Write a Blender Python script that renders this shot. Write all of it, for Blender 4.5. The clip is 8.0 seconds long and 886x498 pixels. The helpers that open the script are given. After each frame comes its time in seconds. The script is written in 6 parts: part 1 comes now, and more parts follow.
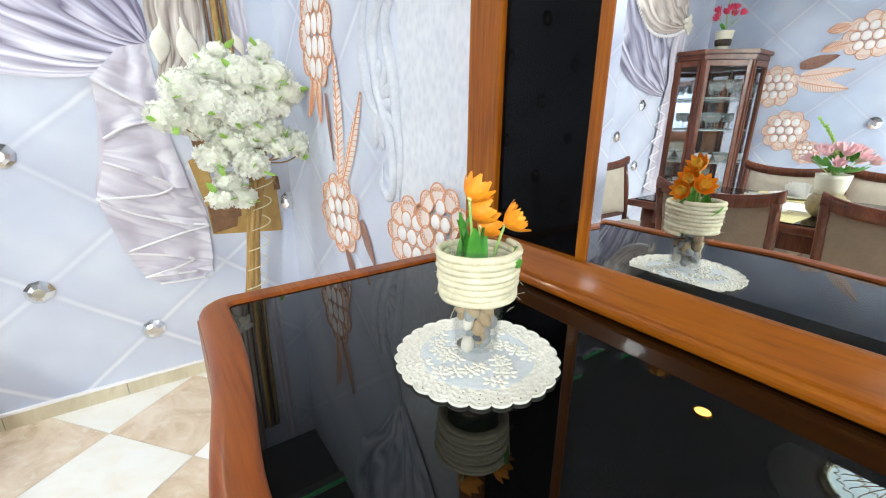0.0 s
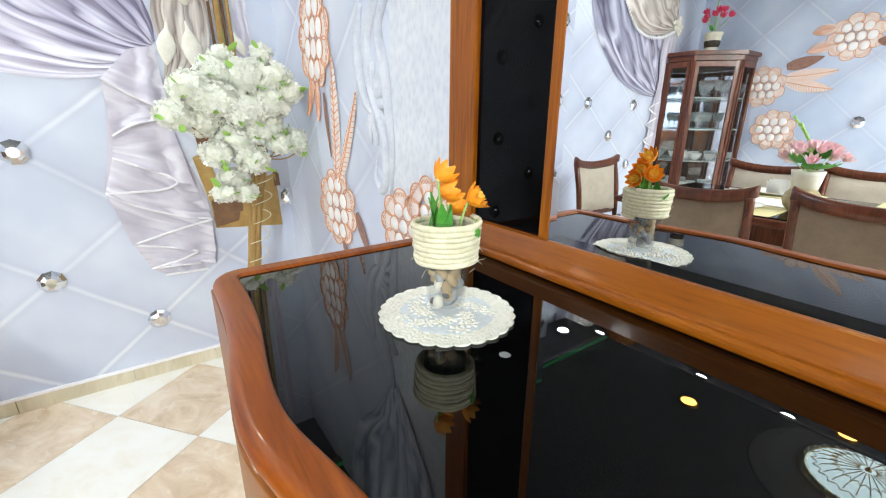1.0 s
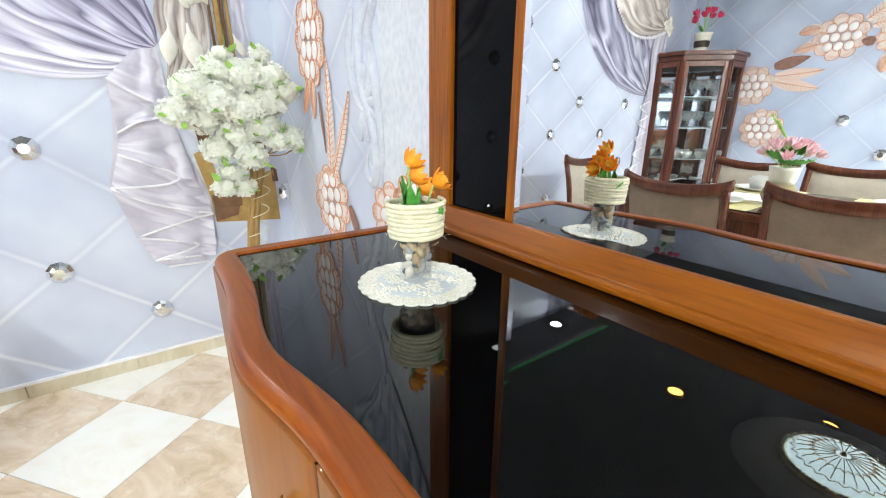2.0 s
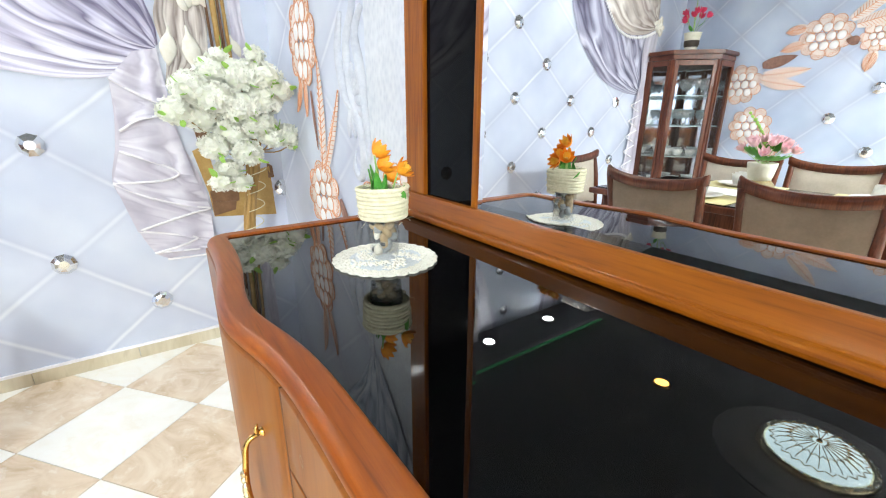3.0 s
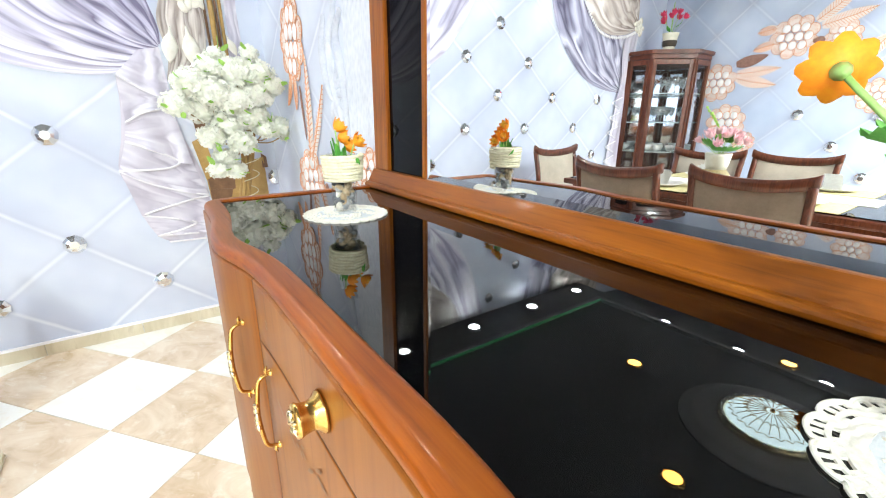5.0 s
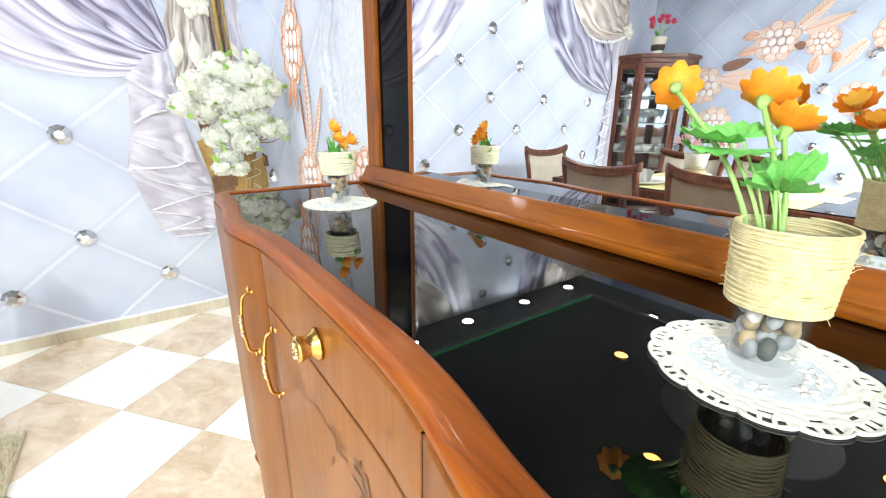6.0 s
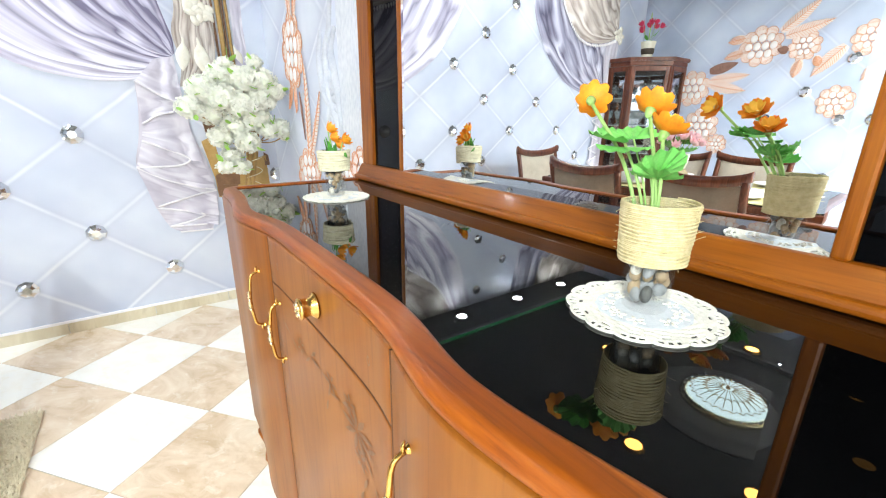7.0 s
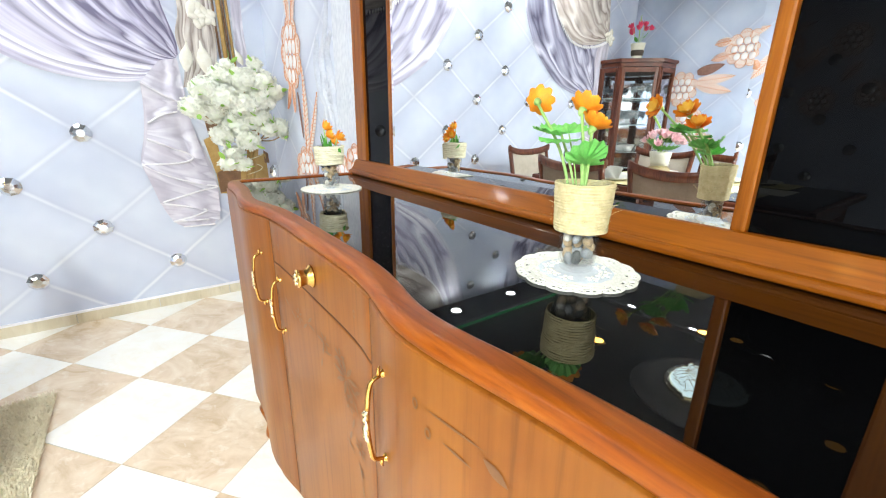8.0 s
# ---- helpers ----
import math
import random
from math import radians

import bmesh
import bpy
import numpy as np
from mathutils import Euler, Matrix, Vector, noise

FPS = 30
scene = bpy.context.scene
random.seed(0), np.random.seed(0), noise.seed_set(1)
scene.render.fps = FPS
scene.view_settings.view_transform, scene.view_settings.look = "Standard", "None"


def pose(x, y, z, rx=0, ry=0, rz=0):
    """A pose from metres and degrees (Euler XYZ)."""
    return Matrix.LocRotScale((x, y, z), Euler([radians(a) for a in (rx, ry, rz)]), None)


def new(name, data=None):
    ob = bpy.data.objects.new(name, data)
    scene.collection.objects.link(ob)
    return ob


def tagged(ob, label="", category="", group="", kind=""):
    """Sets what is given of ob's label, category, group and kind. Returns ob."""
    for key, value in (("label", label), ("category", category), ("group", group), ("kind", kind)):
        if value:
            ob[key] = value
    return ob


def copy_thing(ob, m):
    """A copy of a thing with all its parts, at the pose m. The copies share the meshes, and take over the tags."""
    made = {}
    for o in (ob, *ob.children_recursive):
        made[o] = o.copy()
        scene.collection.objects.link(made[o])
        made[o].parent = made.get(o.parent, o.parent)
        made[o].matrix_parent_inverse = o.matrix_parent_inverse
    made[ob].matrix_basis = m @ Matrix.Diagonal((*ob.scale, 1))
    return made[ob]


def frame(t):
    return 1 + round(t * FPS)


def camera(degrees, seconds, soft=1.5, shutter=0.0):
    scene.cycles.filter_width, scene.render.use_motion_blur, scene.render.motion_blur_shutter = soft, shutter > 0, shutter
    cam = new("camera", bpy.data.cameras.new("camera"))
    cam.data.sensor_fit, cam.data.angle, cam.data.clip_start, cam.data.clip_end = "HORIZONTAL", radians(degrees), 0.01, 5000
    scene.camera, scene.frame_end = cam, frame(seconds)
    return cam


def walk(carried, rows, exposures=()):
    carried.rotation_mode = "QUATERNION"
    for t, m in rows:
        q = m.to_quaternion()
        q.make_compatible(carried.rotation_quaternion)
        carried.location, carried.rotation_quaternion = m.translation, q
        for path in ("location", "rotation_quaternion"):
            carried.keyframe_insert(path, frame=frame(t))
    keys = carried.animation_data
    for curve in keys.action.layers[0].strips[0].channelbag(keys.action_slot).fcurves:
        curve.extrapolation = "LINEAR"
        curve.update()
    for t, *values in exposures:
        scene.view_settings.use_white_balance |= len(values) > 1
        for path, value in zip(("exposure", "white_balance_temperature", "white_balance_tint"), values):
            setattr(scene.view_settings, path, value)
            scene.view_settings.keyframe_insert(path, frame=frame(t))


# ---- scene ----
cam = camera(93.6, 8.0, 1.15)
METRES, EYE, TILT, LEAN, TURN = 0.88, 1.166, 0.0, 0.0, -35.6
ROWS = [
    (0.0, 0.0, 0.0, 0.0, 0.12, -17.36, -0.39),
    (0.5, 0.0156, -0.0502, -0.0031, 0.08, -17.38, -0.37),
    (1.0, 0.0332, -0.1045, -0.0041, 0.02, -17.4, -0.43),
    (1.5, 0.051, -0.1569, -0.0075, -0.01, -17.43, -0.4),
    (3.0, 0.145, -0.2934, -0.0164, 0.11, -17.58, -0.35),
    (3.5, 0.1813, -0.3444, -0.0211, 0.16, -17.6, -0.26),
    (4.0, 0.216, -0.3994, -0.0298, 0.16, -17.57, -0.24),
    (4.5, 0.2399, -0.4492, -0.0425, 0.14, -17.61, -0.39),
    (5.0, 0.2626, -0.5085, -0.0505, 0.07, -17.59, -0.39),
    (6.5, 0.3264, -0.7159, -0.0471, -0.08, -17.37, -0.56),
    (7.0, 0.3461, -0.7808, -0.0433, -0.13, -17.35, -0.62),
    (7.5, 0.3659, -0.8429, -0.0477, -0.21, -17.36, -0.64),
    (8.0, 0.388, -0.9081, -0.0464, -0.31, -17.35, -0.64),
]
walk(cam, [(t, pose(0, 0, EYE, TILT, LEAN, TURN) @ pose(METRES * x, METRES * y, METRES * z, 90 + pitch, roll, yaw)) for t, x, y, z, yaw, pitch, roll in ROWS],
     [(0.0, 1.78), (1.5, 1.78), (3.5, 1.96), (4.5, 2.05), (6.5, 2.0), (8.0, 1.90)])

# world and lights
world = bpy.data.worlds.new("World")
scene.world = world
world.use_nodes = True
world.node_tree.nodes["Background"].inputs[0].default_value = (0.9, 0.95, 1.0, 1)
world.node_tree.nodes["Background"].inputs[1].default_value = 0.02

ZT = 0.933            # glass top of the sideboard
WY, WX, WF, WB = 2.07, 0.568, -3.615, -2.6   # wall planes: beside, behind mirror, far, behind camera
CEIL = 2.44


def lamp(name, kind, m, power, size, colour=(1, 1, 1)):
    d = bpy.data.lights.new(name, kind)
    d.energy, d.color = power, colour
    if kind == "AREA":
        d.shape, d.size = "DISK", size
    else:
        d.shadow_soft_size = size
    ob = new(name, d)
    ob.matrix_world = m
    return ob


# the last four are unseen, added behind the camera to brighten the room
SPOTS_WHITE_AND_FILL = [(x, 1.90) for x in (-0.35, -1.045, -1.745, -2.4)] + [(-1.6, -1.7), (-2.0, -2.2), (-3.0, -2.2), (-2.7, -1.4)]
SPOTS_WEST = [(-2.45, 1.02), (-2.45, 0.46), (-2.45, -0.06)]
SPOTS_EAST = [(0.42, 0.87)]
SPOTS_WARM = [(-1.65, 0.82), (-0.86, 0.15), (-2.56, 0.17), (-2.41, -0.46), (-1.70, -0.62), (-1.04, -0.475)]
# the added southern fill spots carry most of the power
for sx, sy in SPOTS_WHITE_AND_FILL:
    lamp("downlight_or_fill_lamp", "AREA", pose(sx, sy, CEIL - 0.0145), (2.6 if sx > -0.5 else 0.9 if sx > -1.2 else 0.7) if sy > 1 else (21.0 if sx > -1.8 else 29.0 if sx > -2.3 else 7.5), 0.09, (0.88, 0.97, 0.955))
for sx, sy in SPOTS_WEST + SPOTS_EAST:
    lamp("downlight_or_fill_lamp", "AREA", pose(sx, sy, CEIL - 0.0145), 0.8, 0.09, (0.88, 0.97, 0.955))
for sx, sy in SPOTS_WARM:
    lamp("downlight_or_fill_lamp", "AREA", pose(sx, sy, CEIL - 0.0145), 0.16, 0.09, (1.0, 0.52, 0.10))


# ---------------------------------------------------------------- materials
def nodes_of(name):
    m = bpy.data.materials.new(name)
    m.use_nodes = True
    nt = m.node_tree
    return m, nt, nt.nodes["Principled BSDF"]


def node(nt, kind, **kw):
    n = nt.nodes.new(kind)
    for k, v in kw.items():
        if k == "operation":
            n.operation = v
        elif k == "blend":
            n.blend_type = v
        elif k == "dtype":
            n.data_type = v
    return n


def math_node(nt, op, a, b=None, c=None):
    n = nt.nodes.new("ShaderNodeMath")
    n.operation = op
    for i, v in enumerate((a, b, c)):
        if v is None:
            continue
        if isinstance(v, (int, float)):
            n.inputs[i].default_value = v
        else:
            nt.links.new(v, n.inputs[i])
    return n.outputs[0]


def ramp(nt, fac, stops):
    r = nt.nodes.new("ShaderNodeValToRGB")
    e = r.color_ramp.elements
    while len(e) < len(stops):
        e.new(0.5)
    for el, (p, c) in zip(e, stops):
        el.position, el.color = p, (*c, 1)
    nt.links.new(fac, r.inputs[0])
    return r.outputs[0]


def noise_node(nt, vec, scale, detail=4.0, rough=0.55, distort=0.0):
    n = nt.nodes.new("ShaderNodeTexNoise")
    n.inputs["Scale"].default_value, n.inputs["Detail"].default_value = scale, detail
    n.inputs["Roughness"].default_value, n.inputs["Distortion"].default_value = rough, distort
    if vec is not None:
        nt.links.new(vec, n.inputs["Vector"])
    return n.outputs["Fac"]


def mixc(nt, fac, a, b, blend="MIX"):
    n = nt.nodes.new("ShaderNodeMix")
    n.data_type, n.blend_type = "RGBA", blend
    for sock, v in ((n.inputs[0], fac), (n.inputs[6], a), (n.inputs[7], b)):
        if isinstance(v, (int, float)):
            sock.default_value = v
        elif isinstance(v, tuple):
            sock.default_value = (*v, 1)
        else:
            nt.links.new(v, sock)
    return n.outputs[2]


def coords(nt, out="Object", scale=(1, 1, 1), rot=(0, 0, 0)):
    tc = nt.nodes.new("ShaderNodeTexCoord")
    mp = nt.nodes.new("ShaderNodeMapping")
    mp.inputs["Scale"].default_value = scale
    mp.inputs["Rotation"].default_value = [radians(a) for a in rot]
    nt.links.new(tc.outputs[out], mp.inputs["Vector"])
    return mp.outputs[0]


def bump(nt, bsdf, height, strength=0.3, dist=0.002):
    b = nt.nodes.new("ShaderNodeBump")
    b.inputs["Strength"].default_value, b.inputs["Distance"].default_value = strength, dist
    nt.links.new(height, b.inputs["Height"])
    nt.links.new(b.outputs[0], bsdf.inputs["Normal"])


def simple(name, a, b, rough=0.5, metal=0.0, scale=30.0, bumps=0.15, coat=0.0, stretch=(1, 1, 1), rough2=None):
    """A material of two near colours mottled at two scales, with a fine relief."""
    m, nt, p = nodes_of(name)
    v = coords(nt, "Object", stretch)
    n1, n2 = noise_node(nt, v, scale), noise_node(nt, v, scale * 7, 3)
    f = math_node(nt, "ADD", math_node(nt, "MULTIPLY", n1, 0.7), math_node(nt, "MULTIPLY", n2, 0.3))
    nt.links.new(ramp(nt, f, [(0.3, a), (0.7, b)]), p.inputs["Base Color"])
    p.inputs["Roughness"].default_value, p.inputs["Metallic"].default_value = rough, metal
    p.inputs["Coat Weight"].default_value = coat
    p.inputs["Coat Roughness"].default_value = 0.08
    if rough2 is not None:
        nt.links.new(math_node(nt, "MULTIPLY_ADD", n1, rough2 - rough, rough), p.inputs["Roughness"])
    if bumps:
        bump(nt, p, n2, bumps, 0.001)
    return m


def wood_mat(name, dark, mid, light, axis="y", rough=0.32, coat=0.5, scale=1.0, cloud=0.0):
    """Lacquered wood: broad figure, fine grain lines along the axis, and a cloudy stain."""
    m, nt, p = nodes_of(name)
    st = {"y": (9, 0.9, 9), "z": (9, 9, 0.9), "x": (0.9, 9, 9)}[axis]
    v = coords(nt, "Object", tuple(c * scale for c in st))
    big = noise_node(nt, v, 2.2, 5, 0.6, 1.6)
    fine_v = coords(nt, "Object", tuple(c * scale * (7 if c > 1 else 2.5) for c in st))
    fine = noise_node(nt, fine_v, 3.0, 4, 0.6)
    f = math_node(nt, "ADD", math_node(nt, "MULTIPLY", big, 0.6), math_node(nt, "MULTIPLY", fine, 0.4))
    stain = noise_node(nt, coords(nt, "Object", tuple(2.2 if c > 1 else 1.0 for c in st)), 2.6, 4, 0.55, 0.8)
    f = math_node(nt, "ADD", f, math_node(nt, "MULTIPLY", math_node(nt, "SUBTRACT", stain, 0.5), cloud))
    col = ramp(nt, f, [(0.35, dark), (0.5, mid), (0.65, light)])
    pores = ramp(nt, fine, [(0.30, (0.62, 0.55, 0.5)), (0.42, (1, 1, 1))])
    nt.links.new(mixc(nt, 0.5, col, pores, "MULTIPLY"), p.inputs["Base Color"])
    p.inputs["Roughness"].default_value = rough
    p.inputs["Specular IOR Level"].default_value = 0.25
    p.inputs["Coat Weight"].default_value, p.inputs["Coat Roughness"].default_value = coat, 0.09
    bump(nt, p, fine, 0.10, 0.0005)
    return m


M = {}
M["wood_top"] = wood_mat("cherry_wood_top", (0.18, 0.036, 0.0015), (0.255, 0.057, 0.002), (0.33, 0.086, 0.004), "y", 0.40, 0.16, 1.0, 0.35)
M["wood_v"] = wood_mat("cherry_wood_upright", (0.16, 0.036, 0.001), (0.28, 0.076, 0.002), (0.38, 0.120, 0.005), "z", 0.40, 0.12)
M["wood_h"] = wood_mat("cherry_wood_moulding", (0.20, 0.050, 0.0015), (0.25, 0.067, 0.002), (0.30, 0.088, 0.0035), "y", 0.40, 0.14)
M["wood_door"] = wood_mat("cherry_wood_door", (0.185, 0.052, 0.004), (0.22, 0.068, 0.006), (0.26, 0.087, 0.010), "z", 0.40, 0.16, 0.4, 0.8)
M["walnut"] = wood_mat("dark_red_walnut", (0.06, 0.015, 0.007), (0.115, 0.030, 0.013), (0.18, 0.052, 0.024), "z")
M["gap_shade"] = simple("dark_gap_shade", (0.06, 0.018, 0.005), (0.10, 0.032, 0.010), 0.7)
M["inlay"] = simple("burnt_inlay", (0.12, 0.045, 0.014), (0.17, 0.066, 0.022), 0.4)
M["brass"] = simple("polished_brass", (0.50, 0.28, 0.07), (0.78, 0.52, 0.17), 0.14, 1.0, 60, 0.05, rough2=0.3)
M["brass_pale"] = simple("pale_brass", (0.80, 0.66, 0.38), (0.95, 0.86, 0.62), 0.18, 1.0, 60, 0.1)
M["brass_dark"] = simple("aged_brass", (0.35, 0.18, 0.05), (0.6, 0.36, 0.12), 0.3, 1.0, 90, 0.2)
M["plaster"] = simple("grey_ceiling_paint", (0.10, 0.10, 0.105), (0.13, 0.13, 0.135), 0.6, 0, 6, 0.08)
M["plaster_inner"] = simple("cream_paint", (0.72, 0.70, 0.68), (0.80, 0.78, 0.76), 0.6, 0, 6, 0.08)


def glass_black(name, rough, ior):
    m, nt, p = nodes_of(name)
    v = coords(nt)
    n = noise_node(nt, v, 5, 5)
    nt.links.new(ramp(nt, n, [(0.3, (0.001, 0.001, 0.0012)), (0.7, (0.002, 0.002, 0.0022))]), p.inputs["Base Color"])
    smear = noise_node(nt, coords(nt, "Object", (3, 12, 3)), 4, 6, 0.7)
    nt.links.new(math_node(nt, "MULTIPLY_ADD", smear, 0.006, rough), p.inputs["Roughness"])
    p.inputs["IOR"].default_value = ior
    return m


M["black_glass"] = glass_black("black_glass", 0.0, 1.46)
M["panel_glass"] = glass_black("smoked_black_glass", 0.0, 1.18)
mm, nt, p = nodes_of("silvered_mirror")
p.inputs["Base Color"].default_value = (0.93, 0.945, 0.95, 1)
p.inputs["Metallic"].default_value, p.inputs["Roughness"].default_value = 1.0, 0.004
M["mirror"] = mm
mm, nt, p = nodes_of("thin_tumbler_glass")
p.inputs["Base Color"].default_value = (0.20, 0.23, 0.23, 1)
p.inputs["Roughness"].default_value, p.inputs["IOR"].default_value = 0.02, 1.6
wall_v = noise_node(nt, coords(nt, "Object", (60, 60, 6)), 1.0, 3)
nt.links.new(math_node(nt, "MULTIPLY_ADD", wall_v, 0.14, 0.02), p.inputs["Alpha"])
M["tumbler"] = mm
mm, nt, p = nodes_of("cut_crystal")
p.inputs["Base Color"].default_value = (0.78, 0.79, 0.82, 1)
p.inputs["Metallic"].default_value, p.inputs["Roughness"].default_value = 0.9, 0.06
M["crystal"] = mm


def emit(name, colour, strength, base=(0.8, 0.8, 0.8)):
    m, nt, p = nodes_of(name)
    p.inputs["Base Color"].default_value = (*base, 1)
    p.inputs["Emission Color"].default_value, p.inputs["Emission Strength"].default_value = (*colour, 1), strength
    return m


M["lamp_white"] = emit("white_downlight_glow", (0.95, 0.98, 1.0), 14.0)
M["lamp_warm"] = emit("warm_downlight_glow", (1.0, 0.42, 0.06), 5.0)
M["lamp_shade"] = emit("lit_opal_glass", (0.72, 0.96, 1.0), 2.5)


def quilt_mat(name, ax, u0, du, z0, dz, tint_a, tint_b, line=0.55):
    """Printed mural of padded lavender leather: bright diagonal creases that meet at the studs, soft cushions between."""
    m, nt, p = nodes_of(name)
    g = nt.nodes.new("ShaderNodeNewGeometry")
    sp = nt.nodes.new("ShaderNodeSeparateXYZ")
    nt.links.new(g.outputs["Position"], sp.inputs[0])
    pos = g.outputs["Position"]
    warp = math_node(nt, "MULTIPLY", math_node(nt, "SUBTRACT", noise_node(nt, pos, 6, 2), 0.5), 0.045)
    u = math_node(nt, "ADD", math_node(nt, "DIVIDE", math_node(nt, "SUBTRACT", sp.outputs[ax], u0), du), warp)
    w = math_node(nt, "DIVIDE", math_node(nt, "SUBTRACT", sp.outputs["Z"], z0), dz)
    a = math_node(nt, "MULTIPLY", math_node(nt, "ADD", u, w), 0.5)
    b = math_node(nt, "MULTIPLY", math_node(nt, "SUBTRACT", u, w), 0.5)

    def tri(s):
        return math_node(nt, "ABSOLUTE", math_node(nt, "SUBTRACT", math_node(nt, "FRACT", math_node(nt, "ADD", s, 0.5)), 0.5))
    ta, tb = tri(a), tri(b)
    d = math_node(nt, "MINIMUM", ta, tb)
    r = math_node(nt, "SQRT", math_node(nt, "ADD", math_node(nt, "MULTIPLY", ta, ta), math_node(nt, "MULTIPLY", tb, tb)))
    mott = noise_node(nt, pos, 2.2, 3)
    grain = noise_node(nt, pos, 160, 2)
    base = ramp(nt, mott, [(0.3, tint_a), (0.7, tint_b)])
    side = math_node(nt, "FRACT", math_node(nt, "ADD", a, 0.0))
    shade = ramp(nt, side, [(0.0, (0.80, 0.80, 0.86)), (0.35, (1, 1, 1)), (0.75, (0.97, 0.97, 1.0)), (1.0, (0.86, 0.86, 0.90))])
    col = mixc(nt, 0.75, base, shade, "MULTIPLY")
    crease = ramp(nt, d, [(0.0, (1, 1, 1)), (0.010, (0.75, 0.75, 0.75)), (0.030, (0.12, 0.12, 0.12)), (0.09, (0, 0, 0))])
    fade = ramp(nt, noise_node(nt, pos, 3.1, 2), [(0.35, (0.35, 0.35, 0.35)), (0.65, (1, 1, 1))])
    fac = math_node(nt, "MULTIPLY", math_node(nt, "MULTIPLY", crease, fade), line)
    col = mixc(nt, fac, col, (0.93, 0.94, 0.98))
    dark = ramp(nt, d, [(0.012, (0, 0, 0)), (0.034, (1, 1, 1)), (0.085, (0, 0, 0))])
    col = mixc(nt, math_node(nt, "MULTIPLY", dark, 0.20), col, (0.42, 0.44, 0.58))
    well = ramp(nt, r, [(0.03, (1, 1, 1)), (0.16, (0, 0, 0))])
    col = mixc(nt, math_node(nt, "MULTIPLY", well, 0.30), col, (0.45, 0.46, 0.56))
    nt.links.new(col, p.inputs["Base Color"])
    p.inputs["Roughness"].default_value = 0.42
    hgt = math_node(nt, "ADD", math_node(nt, "MULTIPLY", ramp(nt, d, [(0.0, (0, 0, 0)), (0.12, (1, 1, 1))]), 1.0), math_node(nt, "MULTIPLY", grain, 0.05))
    bump(nt, p, hgt, 0.12, 0.006)
    return m


LX, DX, LZ, DZ = -0.395, 0.318, 0.53, 0.2525
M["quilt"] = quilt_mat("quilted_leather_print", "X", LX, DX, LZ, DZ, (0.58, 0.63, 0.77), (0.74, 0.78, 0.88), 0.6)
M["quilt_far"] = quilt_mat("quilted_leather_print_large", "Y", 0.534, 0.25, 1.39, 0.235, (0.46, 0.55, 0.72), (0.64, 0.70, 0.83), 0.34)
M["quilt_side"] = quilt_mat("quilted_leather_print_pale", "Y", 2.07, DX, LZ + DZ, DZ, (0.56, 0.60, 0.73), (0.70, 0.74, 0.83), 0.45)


def drape_mat(name, deep, mid, light, folds, distort, dusk=0.0):
    """Printed satin folds that run along the cloth, their light and shade drawn into the colour: each fold has a lit
    crest, a soft flank and a sharp dark valley.
    """
    m, nt, p = nodes_of(name)
    tc = nt.nodes.new("ShaderNodeTexCoord")
    sp = nt.nodes.new("ShaderNodeSeparateXYZ")
    nt.links.new(tc.outputs["UV"], sp.inputs[0])

    def along(su, sv, scale, detail=3, dist=0.0):
        mp = nt.nodes.new("ShaderNodeMapping")
        mp.inputs["Scale"].default_value = (su, sv, 1)
        nt.links.new(tc.outputs["UV"], mp.inputs["Vector"])
        return noise_node(nt, mp.outputs[0], scale, detail, 0.5, dist)
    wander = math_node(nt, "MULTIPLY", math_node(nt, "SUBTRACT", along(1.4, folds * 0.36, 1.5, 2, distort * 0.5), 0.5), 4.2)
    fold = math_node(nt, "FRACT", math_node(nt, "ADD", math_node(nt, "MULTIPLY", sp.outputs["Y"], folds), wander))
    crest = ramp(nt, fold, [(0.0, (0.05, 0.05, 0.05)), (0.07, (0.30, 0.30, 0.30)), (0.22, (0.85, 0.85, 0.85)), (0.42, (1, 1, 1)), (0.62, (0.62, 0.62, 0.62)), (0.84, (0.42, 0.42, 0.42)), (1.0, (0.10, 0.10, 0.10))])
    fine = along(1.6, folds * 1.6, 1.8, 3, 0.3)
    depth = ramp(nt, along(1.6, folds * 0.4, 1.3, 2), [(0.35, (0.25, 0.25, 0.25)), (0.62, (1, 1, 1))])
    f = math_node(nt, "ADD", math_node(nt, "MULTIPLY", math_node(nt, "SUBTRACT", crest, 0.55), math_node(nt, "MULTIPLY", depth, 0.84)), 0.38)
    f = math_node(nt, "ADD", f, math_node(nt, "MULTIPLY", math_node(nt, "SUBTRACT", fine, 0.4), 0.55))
    # dusk darkens the printed colour towards the upper edge
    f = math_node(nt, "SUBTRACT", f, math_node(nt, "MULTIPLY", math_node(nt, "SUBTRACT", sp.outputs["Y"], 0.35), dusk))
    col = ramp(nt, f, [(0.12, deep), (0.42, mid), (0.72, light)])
    nt.links.new(col, p.inputs["Base Color"])
    p.inputs["Roughness"].default_value = 0.42
    bump(nt, p, f, 0.2, 0.008)
    return m


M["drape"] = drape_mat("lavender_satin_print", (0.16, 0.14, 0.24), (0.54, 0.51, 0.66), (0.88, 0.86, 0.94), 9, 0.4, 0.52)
M["drape_shaded"] = drape_mat("shaded_lavender_satin_print", (0.09, 0.08, 0.14), (0.36, 0.35, 0.47), (0.74, 0.73, 0.84), 7, 0.5)
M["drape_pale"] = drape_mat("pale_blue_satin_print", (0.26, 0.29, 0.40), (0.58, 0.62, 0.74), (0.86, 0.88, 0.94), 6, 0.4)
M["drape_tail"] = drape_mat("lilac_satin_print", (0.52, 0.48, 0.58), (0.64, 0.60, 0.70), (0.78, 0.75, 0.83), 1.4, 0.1)
